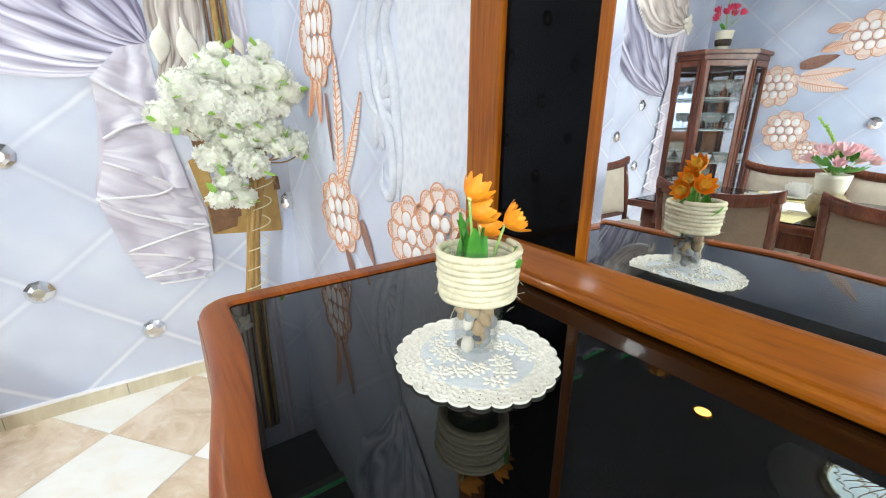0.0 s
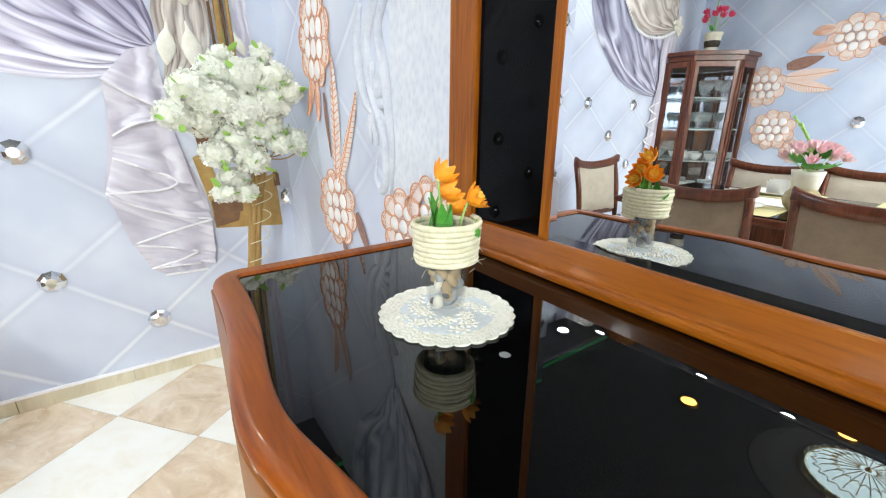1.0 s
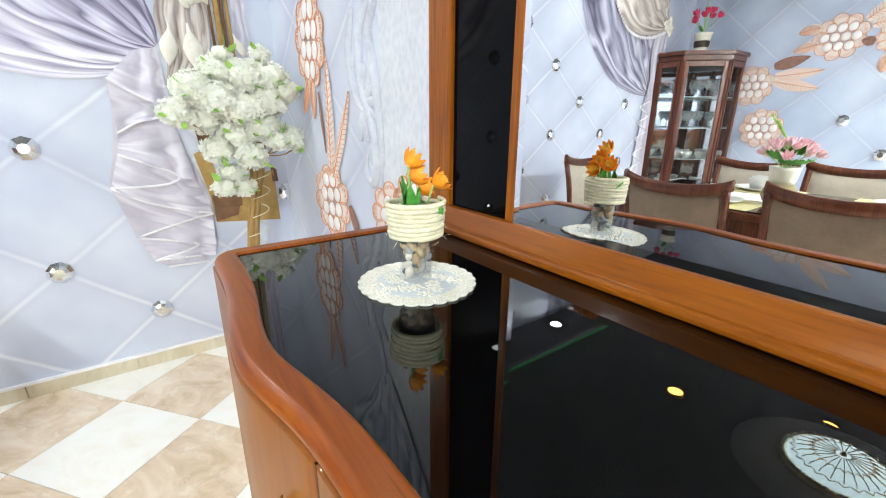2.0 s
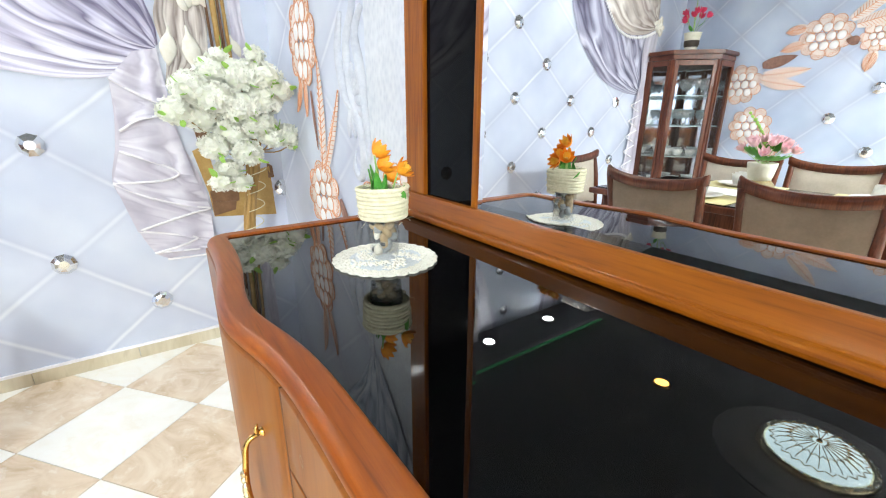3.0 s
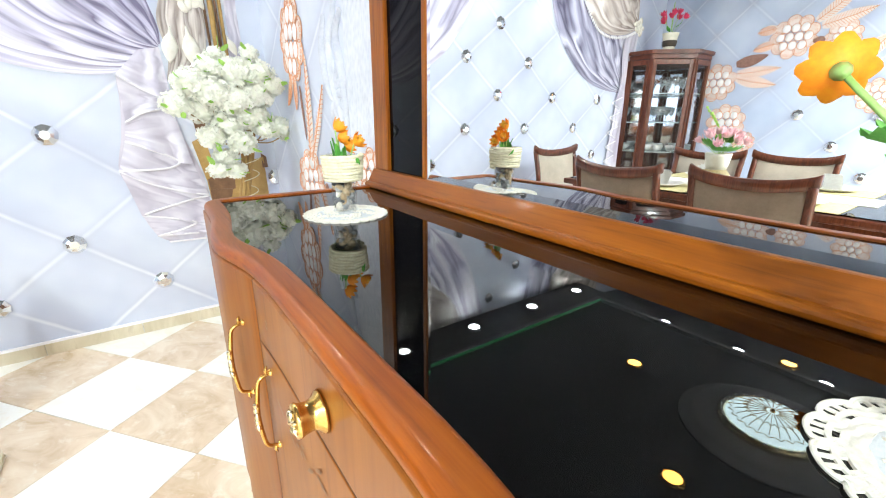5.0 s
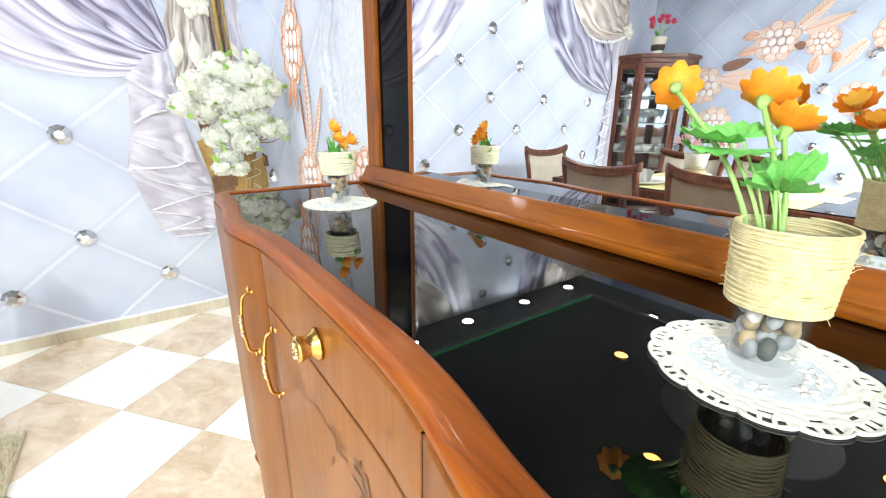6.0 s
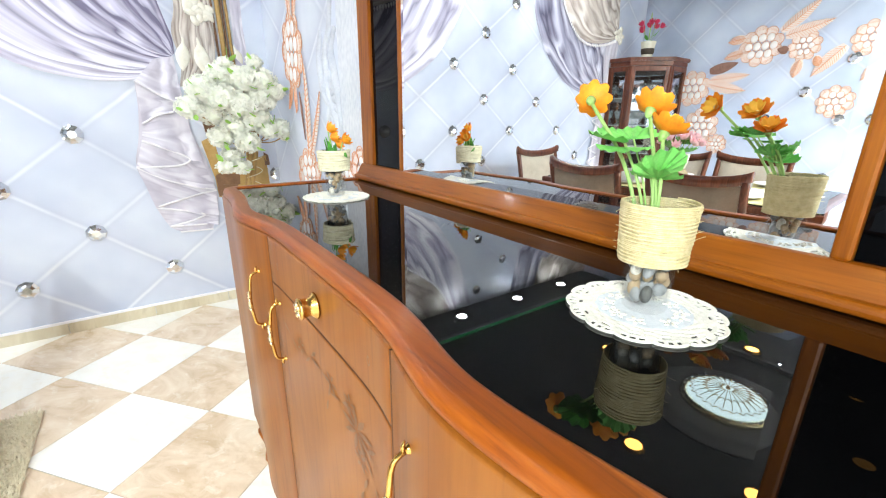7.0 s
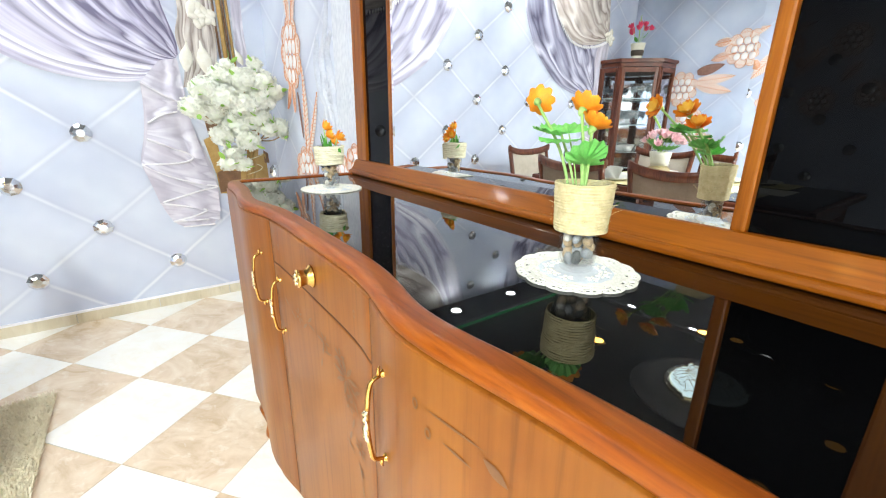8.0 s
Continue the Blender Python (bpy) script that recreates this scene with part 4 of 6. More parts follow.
def build_crystals():
    me = crystal_mesh(0.046)
    for i in range(-10, 5):
        for j in range(-2, 8):
            x, z = LX + i * DX, LZ + j * DZ
            if (i + j) % 2 or not (WF + 0.1 < x < WX) or not 0.15 < z < 2.4:
                continue
            if (x > -0.75 and z > 1.27) or (0.0 < x < 0.45) or (x > -0.15 and x < 0.0 and z > 0.45) or (-1.3 < x < -0.9 and z > 1.7) or (-3.2 < x < -1.95 and z > 1.5 + max(0, -2.1 - x) * -0.2) or x < -2.8 or (x > -2.0 and x < -1.8 and z > 2.0):
                continue
            ob = new("crystal", me)
            ob.parent = wall_beside
            ob.matrix_local = Matrix.Translation((x, WY, z)) @ pose(0, 0, 0, 90, 17 * (i + 2 * j), 0)
    me = crystal_mesh(0.045)
    for y, z in ((0.534, 1.381), (0.78, 1.16), (0.506, 0.91), (0.02, 1.39), (0.27, 1.155), (0.03, 0.92), (-0.23, 1.16), (-0.48, 1.39), (-0.47, 0.92), (0.27, 1.62), (-0.72, 1.16), (0.78, 0.68), (0.27, 0.68), (-0.98, 1.39)):
        ob = new("crystal", me)
        ob.parent = wall_far
        ob.matrix_local = Matrix.Translation((WF, y, z)) @ pose(0, 0, 0, 0, 90, 0) @ pose(0, 0, 0, 0, 0, 23 * y * 10)


def pearl_flower(plane, parent, c, w, h, rows, rot=0.0, lobes=9, lift=0.0):
    """Printed pearl blossom: oval pearls in copper rings inside a filigree border of scalloped lobes."""
    ca, sa = math.cos(rot), math.sin(rot)

    def at(a, b, o):
        return plane(c[0] + w * (a * ca - b * sa), c[1] + h * (a * sa + b * ca), o + lift)
    bm = bmesh.new()
    for k in range(lobes):
        t = 2 * math.pi * k / lobes
        pa, pb, r = 0.76 * math.cos(t), 0.76 * math.sin(t), 0.30
        vs = [bm.verts.new(at(pa + r * math.cos(q * math.pi / 6), pb + r * math.sin(q * math.pi / 6), 0.003 + 0.0004 * (k % 3))) for q in range(12)]
        bm.faces.new(vs)
    fl = part("pearl_flower", bm, M["copper_pale"], parent, "pearl blossom with copper filigree")
    bm = bmesh.new()
    wire = 0.0014 + 0.007 * min(w, h)
    for k in range(lobes):
        t = 2 * math.pi * k / lobes
        pa, pb, r = 0.76 * math.cos(t), 0.76 * math.sin(t), 0.30
        add_tube(bm, [at(pa + r * math.cos(q * math.pi / 7), pb + r * math.sin(q * math.pi / 7), 0.005) for q in range(14)], wire, 5, True)
        for q in range(4):
            a = t + (q - 1.5) * 0.16
            add_tube(bm, [at(0.90 * math.cos(a) + 0.055 * math.cos(s * math.pi / 3), 0.90 * math.sin(a) + 0.055 * math.sin(s * math.pi / 3), 0.006) for s in range(6)], wire * 0.55, 4, True)
    part("filigree", bm, M["copper"], fl, "copper filigree border")
    n = 0
    for ri, cnt in enumerate(rows):
        half = 0.42 if len(rows) == 3 else 0.62
        b = half - 2 * half * ri / max(1, len(rows) - 1)
        for k in range(cnt):
            a = (k - (cnt - 1) / 2) * 0.40
            rr = 0.195
            bm = bmesh.new()
            rings = []
            for s, o in ((1.0, 0.004), (0.86, 0.008), (0.5, 0.0105)):
                rings.append([bm.verts.new(at(a + rr * s * math.cos(q * math.pi / 6), b + rr * 1.1 * s * math.sin(q * math.pi / 6), o)) for q in range(12)])
            for ra, rb in zip(rings, rings[1:]):
                for q in range(12):
                    bm.faces.new((ra[q], ra[(q + 1) % 12], rb[(q + 1) % 12], rb[q]))
            bm.faces.new(rings[-1])
            part("pearl", bm, M["pearl"], fl, "", True)
            bm = tube([at(a + rr * 1.03 * math.cos(q * math.pi / 7), b + rr * 1.13 * math.sin(q * math.pi / 7), 0.006) for q in range(14)], wire * 0.8, 5, True)
            part("ring", bm, M["copper"], fl, "")
    return fl


def feather_leaf(plane, parent, a, b, width, mat="copper", off=0.004):
    """Pointed copper leaf with a row of herringbone ribs."""
    va, vb = Vector(a), Vector(b)
    d = vb - va
    nrm = Vector((-d.y, d.x)).normalized()
    bm = bmesh.new()
    n = 12
    L, R = [], []
    for i in range(n + 1):
        t = i / n
        w = width * 0.5 * math.sin(math.pi * min(1, 0.12 + t * 0.88)) ** 0.8 * (1 - 0.25 * t)
        q = va + d * t + nrm * 0.02 * math.sin(t * 3.0) * d.length
        L.append(bm.verts.new(plane(*(q + nrm * w), off)))
        R.append(bm.verts.new(plane(*(q - nrm * w), off)))
    C = [bm.verts.new(plane(*(va + d * (i / n) + nrm * 0.02 * math.sin(i / n * 3.0) * d.length), off + 0.004)) for i in range(n + 1)]
    for i in range(n):
        bm.faces.new((L[i], L[i + 1], C[i + 1], C[i]))
        bm.faces.new((C[i], C[i + 1], R[i + 1], R[i]))
    lf = part("feather_leaf", bm, M["copper_pale" if mat == "copper" else mat], parent, "copper feather leaf" if mat == "copper" else "umber leaf")
    if mat == "copper":
        bm = bmesh.new()
        m = 18
        for i in range(1, m):
            t = i / m
            w = width * 0.46 * math.sin(math.pi * min(1, 0.12 + t * 0.88)) ** 0.8 * (1 - 0.25 * t)
            q = va + d * t + nrm * 0.02 * math.sin(t * 3.0) * d.length
            for s in (1, -1):
                e = q + nrm * s * w + d.normalized() * w * 0.6
                add_tube(bm, [plane(*q, off + 0.004), plane(*e, off + 0.001)], 0.0022, 4)
        add_tube(bm, [plane(*(va + d * (i / n) + nrm * 0.02 * math.sin(i / n * 3.0) * d.length), off + 0.004) for i in range(n + 1)], 0.003, 5)
        part("rib", bm, M["copper"], lf, "")
    return lf


def build_mural_flowers():
    e = wall_mirror
    pearl_flower(east, e, (1.56, 1.44), 0.15, 0.17, (2, 3, 3, 2), 0.1)
    pearl_flower(east, e, (1.44, 0.83), 0.17, 0.14, (2, 3, 3, 2), -0.1)
    pearl_flower(east, e, (0.93, 0.86), 0.13, 0.105, (2, 3, 2))
    pearl_flower(east, e, (0.78, 0.93), 0.10, 0.09, (1, 2, 1), lift=0.012)
    feather_leaf(east, e, (1.42, 0.93), (1.40, 1.37), 0.085)
    feather_leaf(east, e, (1.40, 0.93), (1.21, 1.24), 0.065)
    feather_leaf(east, e, (1.55, 1.59), (1.60, 1.86), 0.09)
    feather_leaf(east, e, (1.50, 1.58), (1.42, 1.80), 0.07)
    feather_leaf(east, e, (1.60, 1.30), (1.68, 1.17), 0.07)
    feather_leaf(east, e, (1.56, 1.29), (1.56, 1.15), 0.06)
    feather_leaf(east, e, (1.50, 1.25), (1.46, 1.02), 0.035, "copper_dark")
    feather_leaf(east, e, (1.26, 0.84), (1.16, 0.70), 0.06, "copper_dark")
    feather_leaf(east, e, (1.40, 0.70), (1.28, 0.55), 0.06, "copper_dark")
    # pale scroll ornament: stem, curls and acanthus petals
    for pts in ([(1.02, 1.62), (1.06, 1.48), (1.12, 1.38), (1.10, 1.25), (1.04, 1.13), (1.02, 1.02), (1.05, 0.95), (1.10, 0.98), (1.09, 1.04)], [(1.0, 1.47), (1.05, 1.40), (1.02, 1.30), (1.0, 1.20), (0.985, 1.05), (1.01, 0.93)], [(1.16, 1.48), (1.19, 1.36), (1.15, 1.22), (1.08, 1.16)]):
        q = spline([(*p, 0) for p in pts], 40)
        rad = [0.017 * math.sin(math.pi * min(1, 0.1 + 0.9 * i / 39)) ** 0.7 + 0.002 for i in range(40)]
        part("scroll", tube([east(v.x, v.y, 0.002) for v in q], rad, 8), M["scroll"], e, "pale stucco scroll ornament", True)
    for k in range(8):
        a = math.radians(100 + 26 * k)
        m = Matrix.Translation(east(1.11 + 0.06 * math.cos(a), 1.20 + 0.07 * math.sin(a), 0.003)) @ pose(0, 0, 0, math.degrees(a), 0, 0) @ Matrix.Diagonal((0.010, 0.055, 0.018, 1))
        bm = bmesh.new()
        bmesh.ops.create_icosphere(bm, subdivisions=2, radius=1, matrix=m)
        part("acanthus_petal", bm, M["scroll"], e, "", True)
    part("hammered_field", box((WX - 0.003, YC + 0.70, 0.3), (WX, 0.985, CEIL - 0.01)), M["hammered"], e, "white hammered-texture panel")
    f = wall_far
    for c, w, rows in (((0.93, 1.78), 0.16, (3, 4, 3)), ((0.61, 1.745), 0.11, (2, 3, 2)), ((1.46, 1.45), 0.16, (3, 4, 3)), ((1.32, 1.09), 0.16, (3, 4, 3)), ((0.20, 1.76), 0.12, (2, 3, 2)), ((0.32, 1.30), 0.12, (2, 3, 2)), ((0.0, 1.35), 0.10, (2, 3, 2)), ((1.14, 0.92), 0.09, (2, 3, 2))):
        pearl_flower(west, f, c, w, w, rows)
    for a, b, w, mt in (((1.30, 1.52), (0.97, 1.55), 0.07, "copper"), ((1.30, 1.48), (0.98, 1.41), 0.075, "copper"), ((1.32, 1.60), (1.08, 1.66), 0.07, "copper_dark"), ((0.80, 1.88), (0.56, 2.10), 0.07, "copper"), ((0.76, 1.84), (0.45, 1.93), 0.075, "copper"),
                        ((1.06, 1.86), (1.20, 1.84), 0.06, "copper"), ((1.05, 1.74), (1.21, 1.70), 0.06, "copper"), ((0.62, 1.64), (0.64, 1.50), 0.06, "copper"), ((0.52, 1.66), (0.48, 1.58), 0.05, "copper"), ((0.72, 1.72), (0.80, 1.74), 0.05, "copper_dark"),
                        ((0.34, 1.72), (0.52, 1.50), 0.08, "copper"), ((0.10, 1.6), (0.2, 1.45), 0.06, "copper")):
        feather_leaf(west, f, a, b, w * 1.5, mt, 0.006)


build_drapes()
build_crystals()
build_mural_flowers()


# ---------------------------------------------------------------- ceiling lights
def downlight(x, y, warm):
    t = thing("downlight", "warm ornate recessed ceiling downlight, lit" if warm else "white recessed ceiling downlight, lit; the southern four are added fill", "downlight", "ceiling downlights", m=pose(x, y, CEIL))
    part("trim_ring", lathe([(0.047, 0.0), (0.047, -0.017), (0.050, -0.019), (0.058, -0.014), (0.062, 0.0)], 24, None, False), M["brass_dark" if warm else "stone_grey"], t, "pierced brass ring" if warm else "", True)
    part("lens", lathe([(0.045, -0.014), (0.045, -0.0135), (0.044, -0.012)], 20), M["lamp_warm" if warm else "lamp_white"], t, "lit lens")
    return t


# fittings for the white spots, the added unseen fill ones included
for sx, sy in SPOTS_WHITE_AND_FILL + SPOTS_WEST + SPOTS_EAST:
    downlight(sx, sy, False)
for sx, sy in SPOTS_WARM:
    downlight(sx, sy, True)


def build_ceiling_lamp():
    t = thing("ceiling_lamp", "round opal-glass ceiling lamp in an ornate brass ring, lit", "ceiling lamp", m=pose(-1.63, 0.005, CEIL))
    part("medallion", lathe([(0.25, -0.045), (0.36, -0.05), (0.385, -0.035), (0.40, -0.02), (0.44, -0.012), (0.45, 0.0)], 64), M["stone_grey"], t, "moulded plaster ceiling rose", True)
    part("shade", lathe([(0.215, -0.060), (0.205, -0.085), (0.165, -0.112), (0.11, -0.130), (0.05, -0.139), (0.005, -0.141)], 48), M["lamp_shade"], t, "lit opal glass dish", True)
    bm = bmesh.new()
    for k in range(24):
        a = 2 * math.pi * k / 24
        add_tube(bm, [(r * math.cos(a + w), r * math.sin(a + w), z) for r, z, w in ((0.213, -0.066, 0), (0.166, -0.1135, 0), (0.11, -0.1315, 0), (0.03, -0.1415, 0))], 0.0027, 4)
    for r, z in ((0.19, -0.099), (0.12, -0.129)):
        n = 24
        add_tube(bm, [((r + 0.012 * math.cos(k * math.pi)) * math.cos(math.pi * k / n), (r + 0.012 * math.cos(k * math.pi)) * math.sin(math.pi * k / n), z - 0.001) for k in range(2 * n)], 0.0027, 4, True)
    part("lattice", bm, M["brass_dark"], t, "thin metal lattice over the glass")
    part("ring", lathe([(0.205, -0.045), (0.218, -0.074), (0.235, -0.076), (0.250, -0.062), (0.252, -0.045)], 64), M["brass_pale"], t, "pierced brass ring", True)
    for k in range(28):
        a = 2 * math.pi * k / 28
        bm = bmesh.new()
        bmesh.ops.create_icosphere(bm, subdivisions=1, radius=0.010, matrix=Matrix.Translation((0.236 * math.cos(a), 0.236 * math.sin(a), -0.076)))
        part("bead", bm, M["crystal"], t)
    part("finial", lathe([(0.014, -0.139), (0.012, -0.147), (0.006, -0.155), (0.002, -0.160)], 12), M["brass_dark"], t, "", True)


build_ceiling_lamp()


# ---------------------------------------------------------------- flowers and vases
def petal(bm, m, length, width, cup, n=5, blunt=False):
    """One cupped petal along +x of m; blunt ones keep a broad rounded tip."""
    L, C, R = [], [], []
    for i in range(n + 1):
        t = i / n
        w = width * 0.5 * (math.sin(math.pi * (0.10 + 0.76 * t)) ** 0.8 * (1 if t < 0.95 else 0.72) if blunt else math.sin(math.pi * (0.08 + 0.90 * t)) ** 0.7)
        z = cup * t * t * length
        C.append(bm.verts.new(m @ Vector((length * t, 0, z - 0.10 * width))))
        L.append(bm.verts.new(m @ Vector((length * t, w, z + 0.03 * width))))
        R.append(bm.verts.new(m @ Vector((length * t, -w, z + 0.03 * width))))
    for i in range(n):
        bm.faces.new((L[i], L[i + 1], C[i + 1], C[i]))
        bm.faces.new((C[i], C[i + 1], R[i + 1], R[i]))


def blossom(parent, m, r, name="blossom", mats=("petal_orange", "petal_yellow"), n=9, cup=0.5, blunt=False):
    bm = bmesh.new()
    for k in range(n):
        petal(bm, m @ pose(0, 0, 0, 0, 0, 360 * k / n) @ pose(0, 0, 0, 0, -18, 0), r, r * (0.62 if blunt else 0.55), cup, 5, blunt)
    b = part(name, bm, M[mats[0]], parent, "", True)
    bm = bmesh.new()
    for k in range(n - 1):
        petal(bm, m @ pose(0, 0, r * 0.06, 0, 0, 360 * (k + 0.5) / (n - 1)) @ pose(0, 0, 0, 0, -38, 0), r * 0.8, r * 0.46, cup, 5, blunt)
    part("inner_petals", bm, M[mats[1]], b, "", True)
    bm = bmesh.new()
    bmesh.ops.create_icosphere(bm, subdivisions=2, radius=r * 0.16, matrix=m @ Matrix.Translation((0, 0, r * 0.1)))
    part("heart", bm, M["lily_core"], b, "", True)
    return b


def leaf_part(parent, m, length, width, mat="leaf", cup=0.3):
    bm = bmesh.new()
    petal(bm, m, length, width, cup, 7)
    part("leaf", bm, M[mat], parent, "", True)


def fan_leaf(parent, m, length):
    """Broad silk leaf: a pleated fan with a scalloped edge, cupped a little."""
    bm = bmesh.new()
    hub = bm.verts.new(m @ Vector((0, 0, 0)))
    rows = []
    for ring in (0.35, 0.7, 1.0):
        row = []
        for k in range(15):
            a = radians(-78 + 156 * k / 14)
            r = length * ring * (0.82 + 0.18 * math.cos(a)) * (1.0 if k % 2 else 0.93)
            row.append(bm.verts.new(m @ Vector((r * math.cos(a), r * math.sin(a), (0.05 if k % 2 else -0.04) * length * ring + 0.10 * length * ring * ring))))
        rows.append(row)
    for k in range(14):
        bm.faces.new((hub, rows[0][k], rows[0][k + 1]))
        for ra, rb in zip(rows, rows[1:]):
            bm.faces.new((ra[k], rb[k], rb[k + 1], ra[k + 1]))
    part("leaf", bm, M["leaf_bright"], parent, "pleated bright green leaf")


def aim(p, d, roll=0):
    """Pose at p with +z along d."""
    return Matrix.Translation(p) @ Vector(d).to_track_quat("Z", "Y").to_matrix().to_4x4() @ pose(0, 0, 0, 0, 0, roll)


def glass_vase(name, label, x, y, rope_mat, turns, wire, seed, z0=0.0632):
    rnd = random.Random(seed)
    t = thing(name, label, "vase", "small glass vases", m=pose(x, y, ZT + 0.0048))
    prof = [(0.002, 0.0), (0.0205, 0.0), (0.0225, 0.003), (0.0265, 0.055), (0.0312, 0.115), (0.0292, 0.115), (0.0245, 0.055), (0.0205, 0.009), (0.002, 0.007)]
    part("glass", lathe(prof, 32), M["tumbler"], t, "clear glass tumbler", True).visible_shadow = False
    bm = bmesh.new()
    n = turns * 26
    pts = []
    for i in range(n + 1):
        a = 2 * math.pi * i / 26
        z = z0 + (0.1152 - z0 - wire) * i / n
        r = 0.0310 + wire + 0.004 * (z - z0) / (0.1152 - z0) + 0.0006 * math.sin(i * 0.37) + rnd.uniform(-0.0003, 0.0003)
        pts.append((r * math.cos(a), r * math.sin(a), z + rnd.uniform(-0.0003, 0.0003)))
    part("rope", add_tube(bm, pts, wire * 1.08, 7), M[rope_mat], t, "coiled pale sisal rope" if turns < 10 else "wound tan raffia", True)
    bm = bmesh.new()
    for k in range(28):
        a, z = rnd.uniform(0, 6.283), rnd.uniform(0.055, 0.115)
        r = 0.036
        d = Vector((math.cos(a + rnd.uniform(-1, 1)), math.sin(a + rnd.uniform(-1, 1)), rnd.uniform(-0.8, 0.8))) * rnd.uniform(0.004, 0.011)
        p0 = Vector((r * math.cos(a), r * math.sin(a), z))
        add_tube(bm, [p0, p0 + d * 0.5 + Vector((0, 0, 0.001)), p0 + d], 0.00028, 3)
    tagged(part("fibre", bm, M[rope_mat], t, "loose rope fibres"), kind="stuff")
    for k in range(40):
        bm = bmesh.new()
        s = rnd.uniform(0.0070, 0.0110)
        z = 0.012 + 0.060 * (k // 4) / 10 + rnd.uniform(0, 0.004)
        lim = 0.0205 + 0.07 * z - s
        a, r = rnd.uniform(0, 6.283) if k % 4 else k, lim * (1.0 if k % 4 else 0.1)
        bmesh.ops.create_icosphere(bm, subdivisions=2, radius=1, matrix=Matrix.Translation((r * math.cos(a + k * 1.57), r * math.sin(a + k * 1.57), z)) @ pose(0, 0, 0, rnd.uniform(0, 180), rnd.uniform(0, 180), 0) @ Matrix.Diagonal((s, s * 0.8, s * 0.6, 1)))
        part("pebble", bm, M["pebble"][rnd.choice((0, 1, 1, 1, 2, 2, 2, 3, 3))], t, "", True)
    return t


def flower_stem(parent, a, b, c, r=0.0014, mat="stem"):
    part("stem", tube(spline([a, b, c], 12), r, 6), M[mat], parent, "", True)


def build_vases():
    x1, y1 = 0.248, 0.288
    glass_vase("glass_vase", "small glass tumbler wrapped in pale rope, on a lace doily", x1, y1, "rope", 8, 0.0035, 3)
    R, F = Vector((0.814, -0.581, 0)), Vector((0.581, 0.814, 0))   # across the room and towards the corner
    fl = thing("silk_flowers", "orange silk flowers with green stems standing in a rope-wrapped tumbler", "flowers", "silk flowers in tumblers", m=pose(x1, y1, ZT + 0.08))
    for (r, f, h, rad, d, roll) in ((-0.010, 0.000, 0.083, 0.022, (0.75, 0.1, 0.6), 0), (-0.008, 0.010, 0.066, 0.022, (0.95, -0.1, 0.25), 20), (0.002, 0.018, 0.052, 0.021, (0.95, 0.05, 0.05), 10), (0.024, 0.002, 0.058, 0.022, (0.70, -0.6, 0.55), 30)):
        q = R * r + F * f + Vector((0, 0, h))
        flower_stem(fl, (r * 0.2, f * 0.2, -0.03), tuple(R * r * 0.6 + F * f * 0.6 + Vector((0, 0, h * 0.45))), tuple(q))
        blossom(fl, aim(q, d, roll), rad, cup=0.60, n=9)
    for (r, f, h, ln, up, roll) in ((-0.018, 0.0, 0.0, 0.042, 76, 0), (-0.012, 0.010, 0.0, 0.046, 80, 40), (-0.004, -0.008, 0.0, 0.040, 82, 80), (0.006, 0.006, 0.0, 0.036, 72, 150), (0.002, -0.014, 0.0, 0.034, 78, 220), (0.016, 0.004, 0.0, 0.030, 45, -30), (-0.020, 0.010, 0.0, 0.044, 84, 190), (0.022, -0.004, 0.006, 0.026, 30, -60)):
        q = R * r + F * f + Vector((0, 0, h))
        leaf_part(fl, Matrix.Translation(q) @ pose(0, 0, 0, 0, 0, roll - 35) @ pose(0, 0, 0, 0, -up, 0), ln * 1.45, 0.016)
    part("moss", lathe([(0.002, 0.018), (0.018, 0.018), (0.027, 0.014), (0.027, 0.004)], 20), M["leaf"], fl, "green moss filling", True)
    x2, y2 = 0.263, -0.531
    glass_vase("glass_vase", "small glass tumbler wound with tan raffia, on an eyelet doily", x2, y2, "rope_tan", 32, 0.0011, 5, 0.0530)
    fl = thing("silk_flowers", "three orange silk flowers with broad green leaves in a raffia-wound tumbler", "flowers", "silk flowers in tumblers", m=pose(x2, y2, ZT + 0.08))
    for (r, f, h, rad, d, roll) in ((-0.041, 0.116, 0.138, 0.0245, (0.92, 0.40, 0.22), 0), (0.012, 0.074, 0.127, 0.025, (0.70, 0.10, 0.70), 20), (0.023, 0.058, 0.104, 0.024, (0.55, -0.10, 0.85), 10)):
        q = R * r + F * f + Vector((0, 0, h))
        flower_stem(fl, (r * 0.1, f * 0.05, -0.02), tuple(R * r * 0.45 + F * f * 0.45 + Vector((0, 0, h * 0.5))), tuple(q - Vector(d).normalized() * 0.004), 0.0021)
        blossom(fl, aim(q, d, roll), rad, cup=0.22, n=8, blunt=True)
        bm = lathe([(0.001, -0.012), (0.004, -0.008), (0.006, -0.001)], 10, aim(q, d))
        part("calyx", bm, M["stem"], fl, "", True)
    for (r, f, h, ln, wd, up, az) in ((-0.018, 0.062, 0.092, 0.036, 0.032, 10, 175), (-0.016, 0.066, 0.094, 0.030, 0.028, 18, 120), (-0.016, 0.058, 0.088, 0.032, 0.030, -12, 230), (-0.008, 0.062, 0.096, 0.026, 0.024, 20, 60), (0.006, 0.030, 0.060, 0.032, 0.028, 50, -80), (0.010, 0.034, 0.056, 0.028, 0.024, 20, -130), (0.004, 0.040, 0.066, 0.026, 0.024, 35, 10)):
        q = R * r + F * f + Vector((0, 0, h))
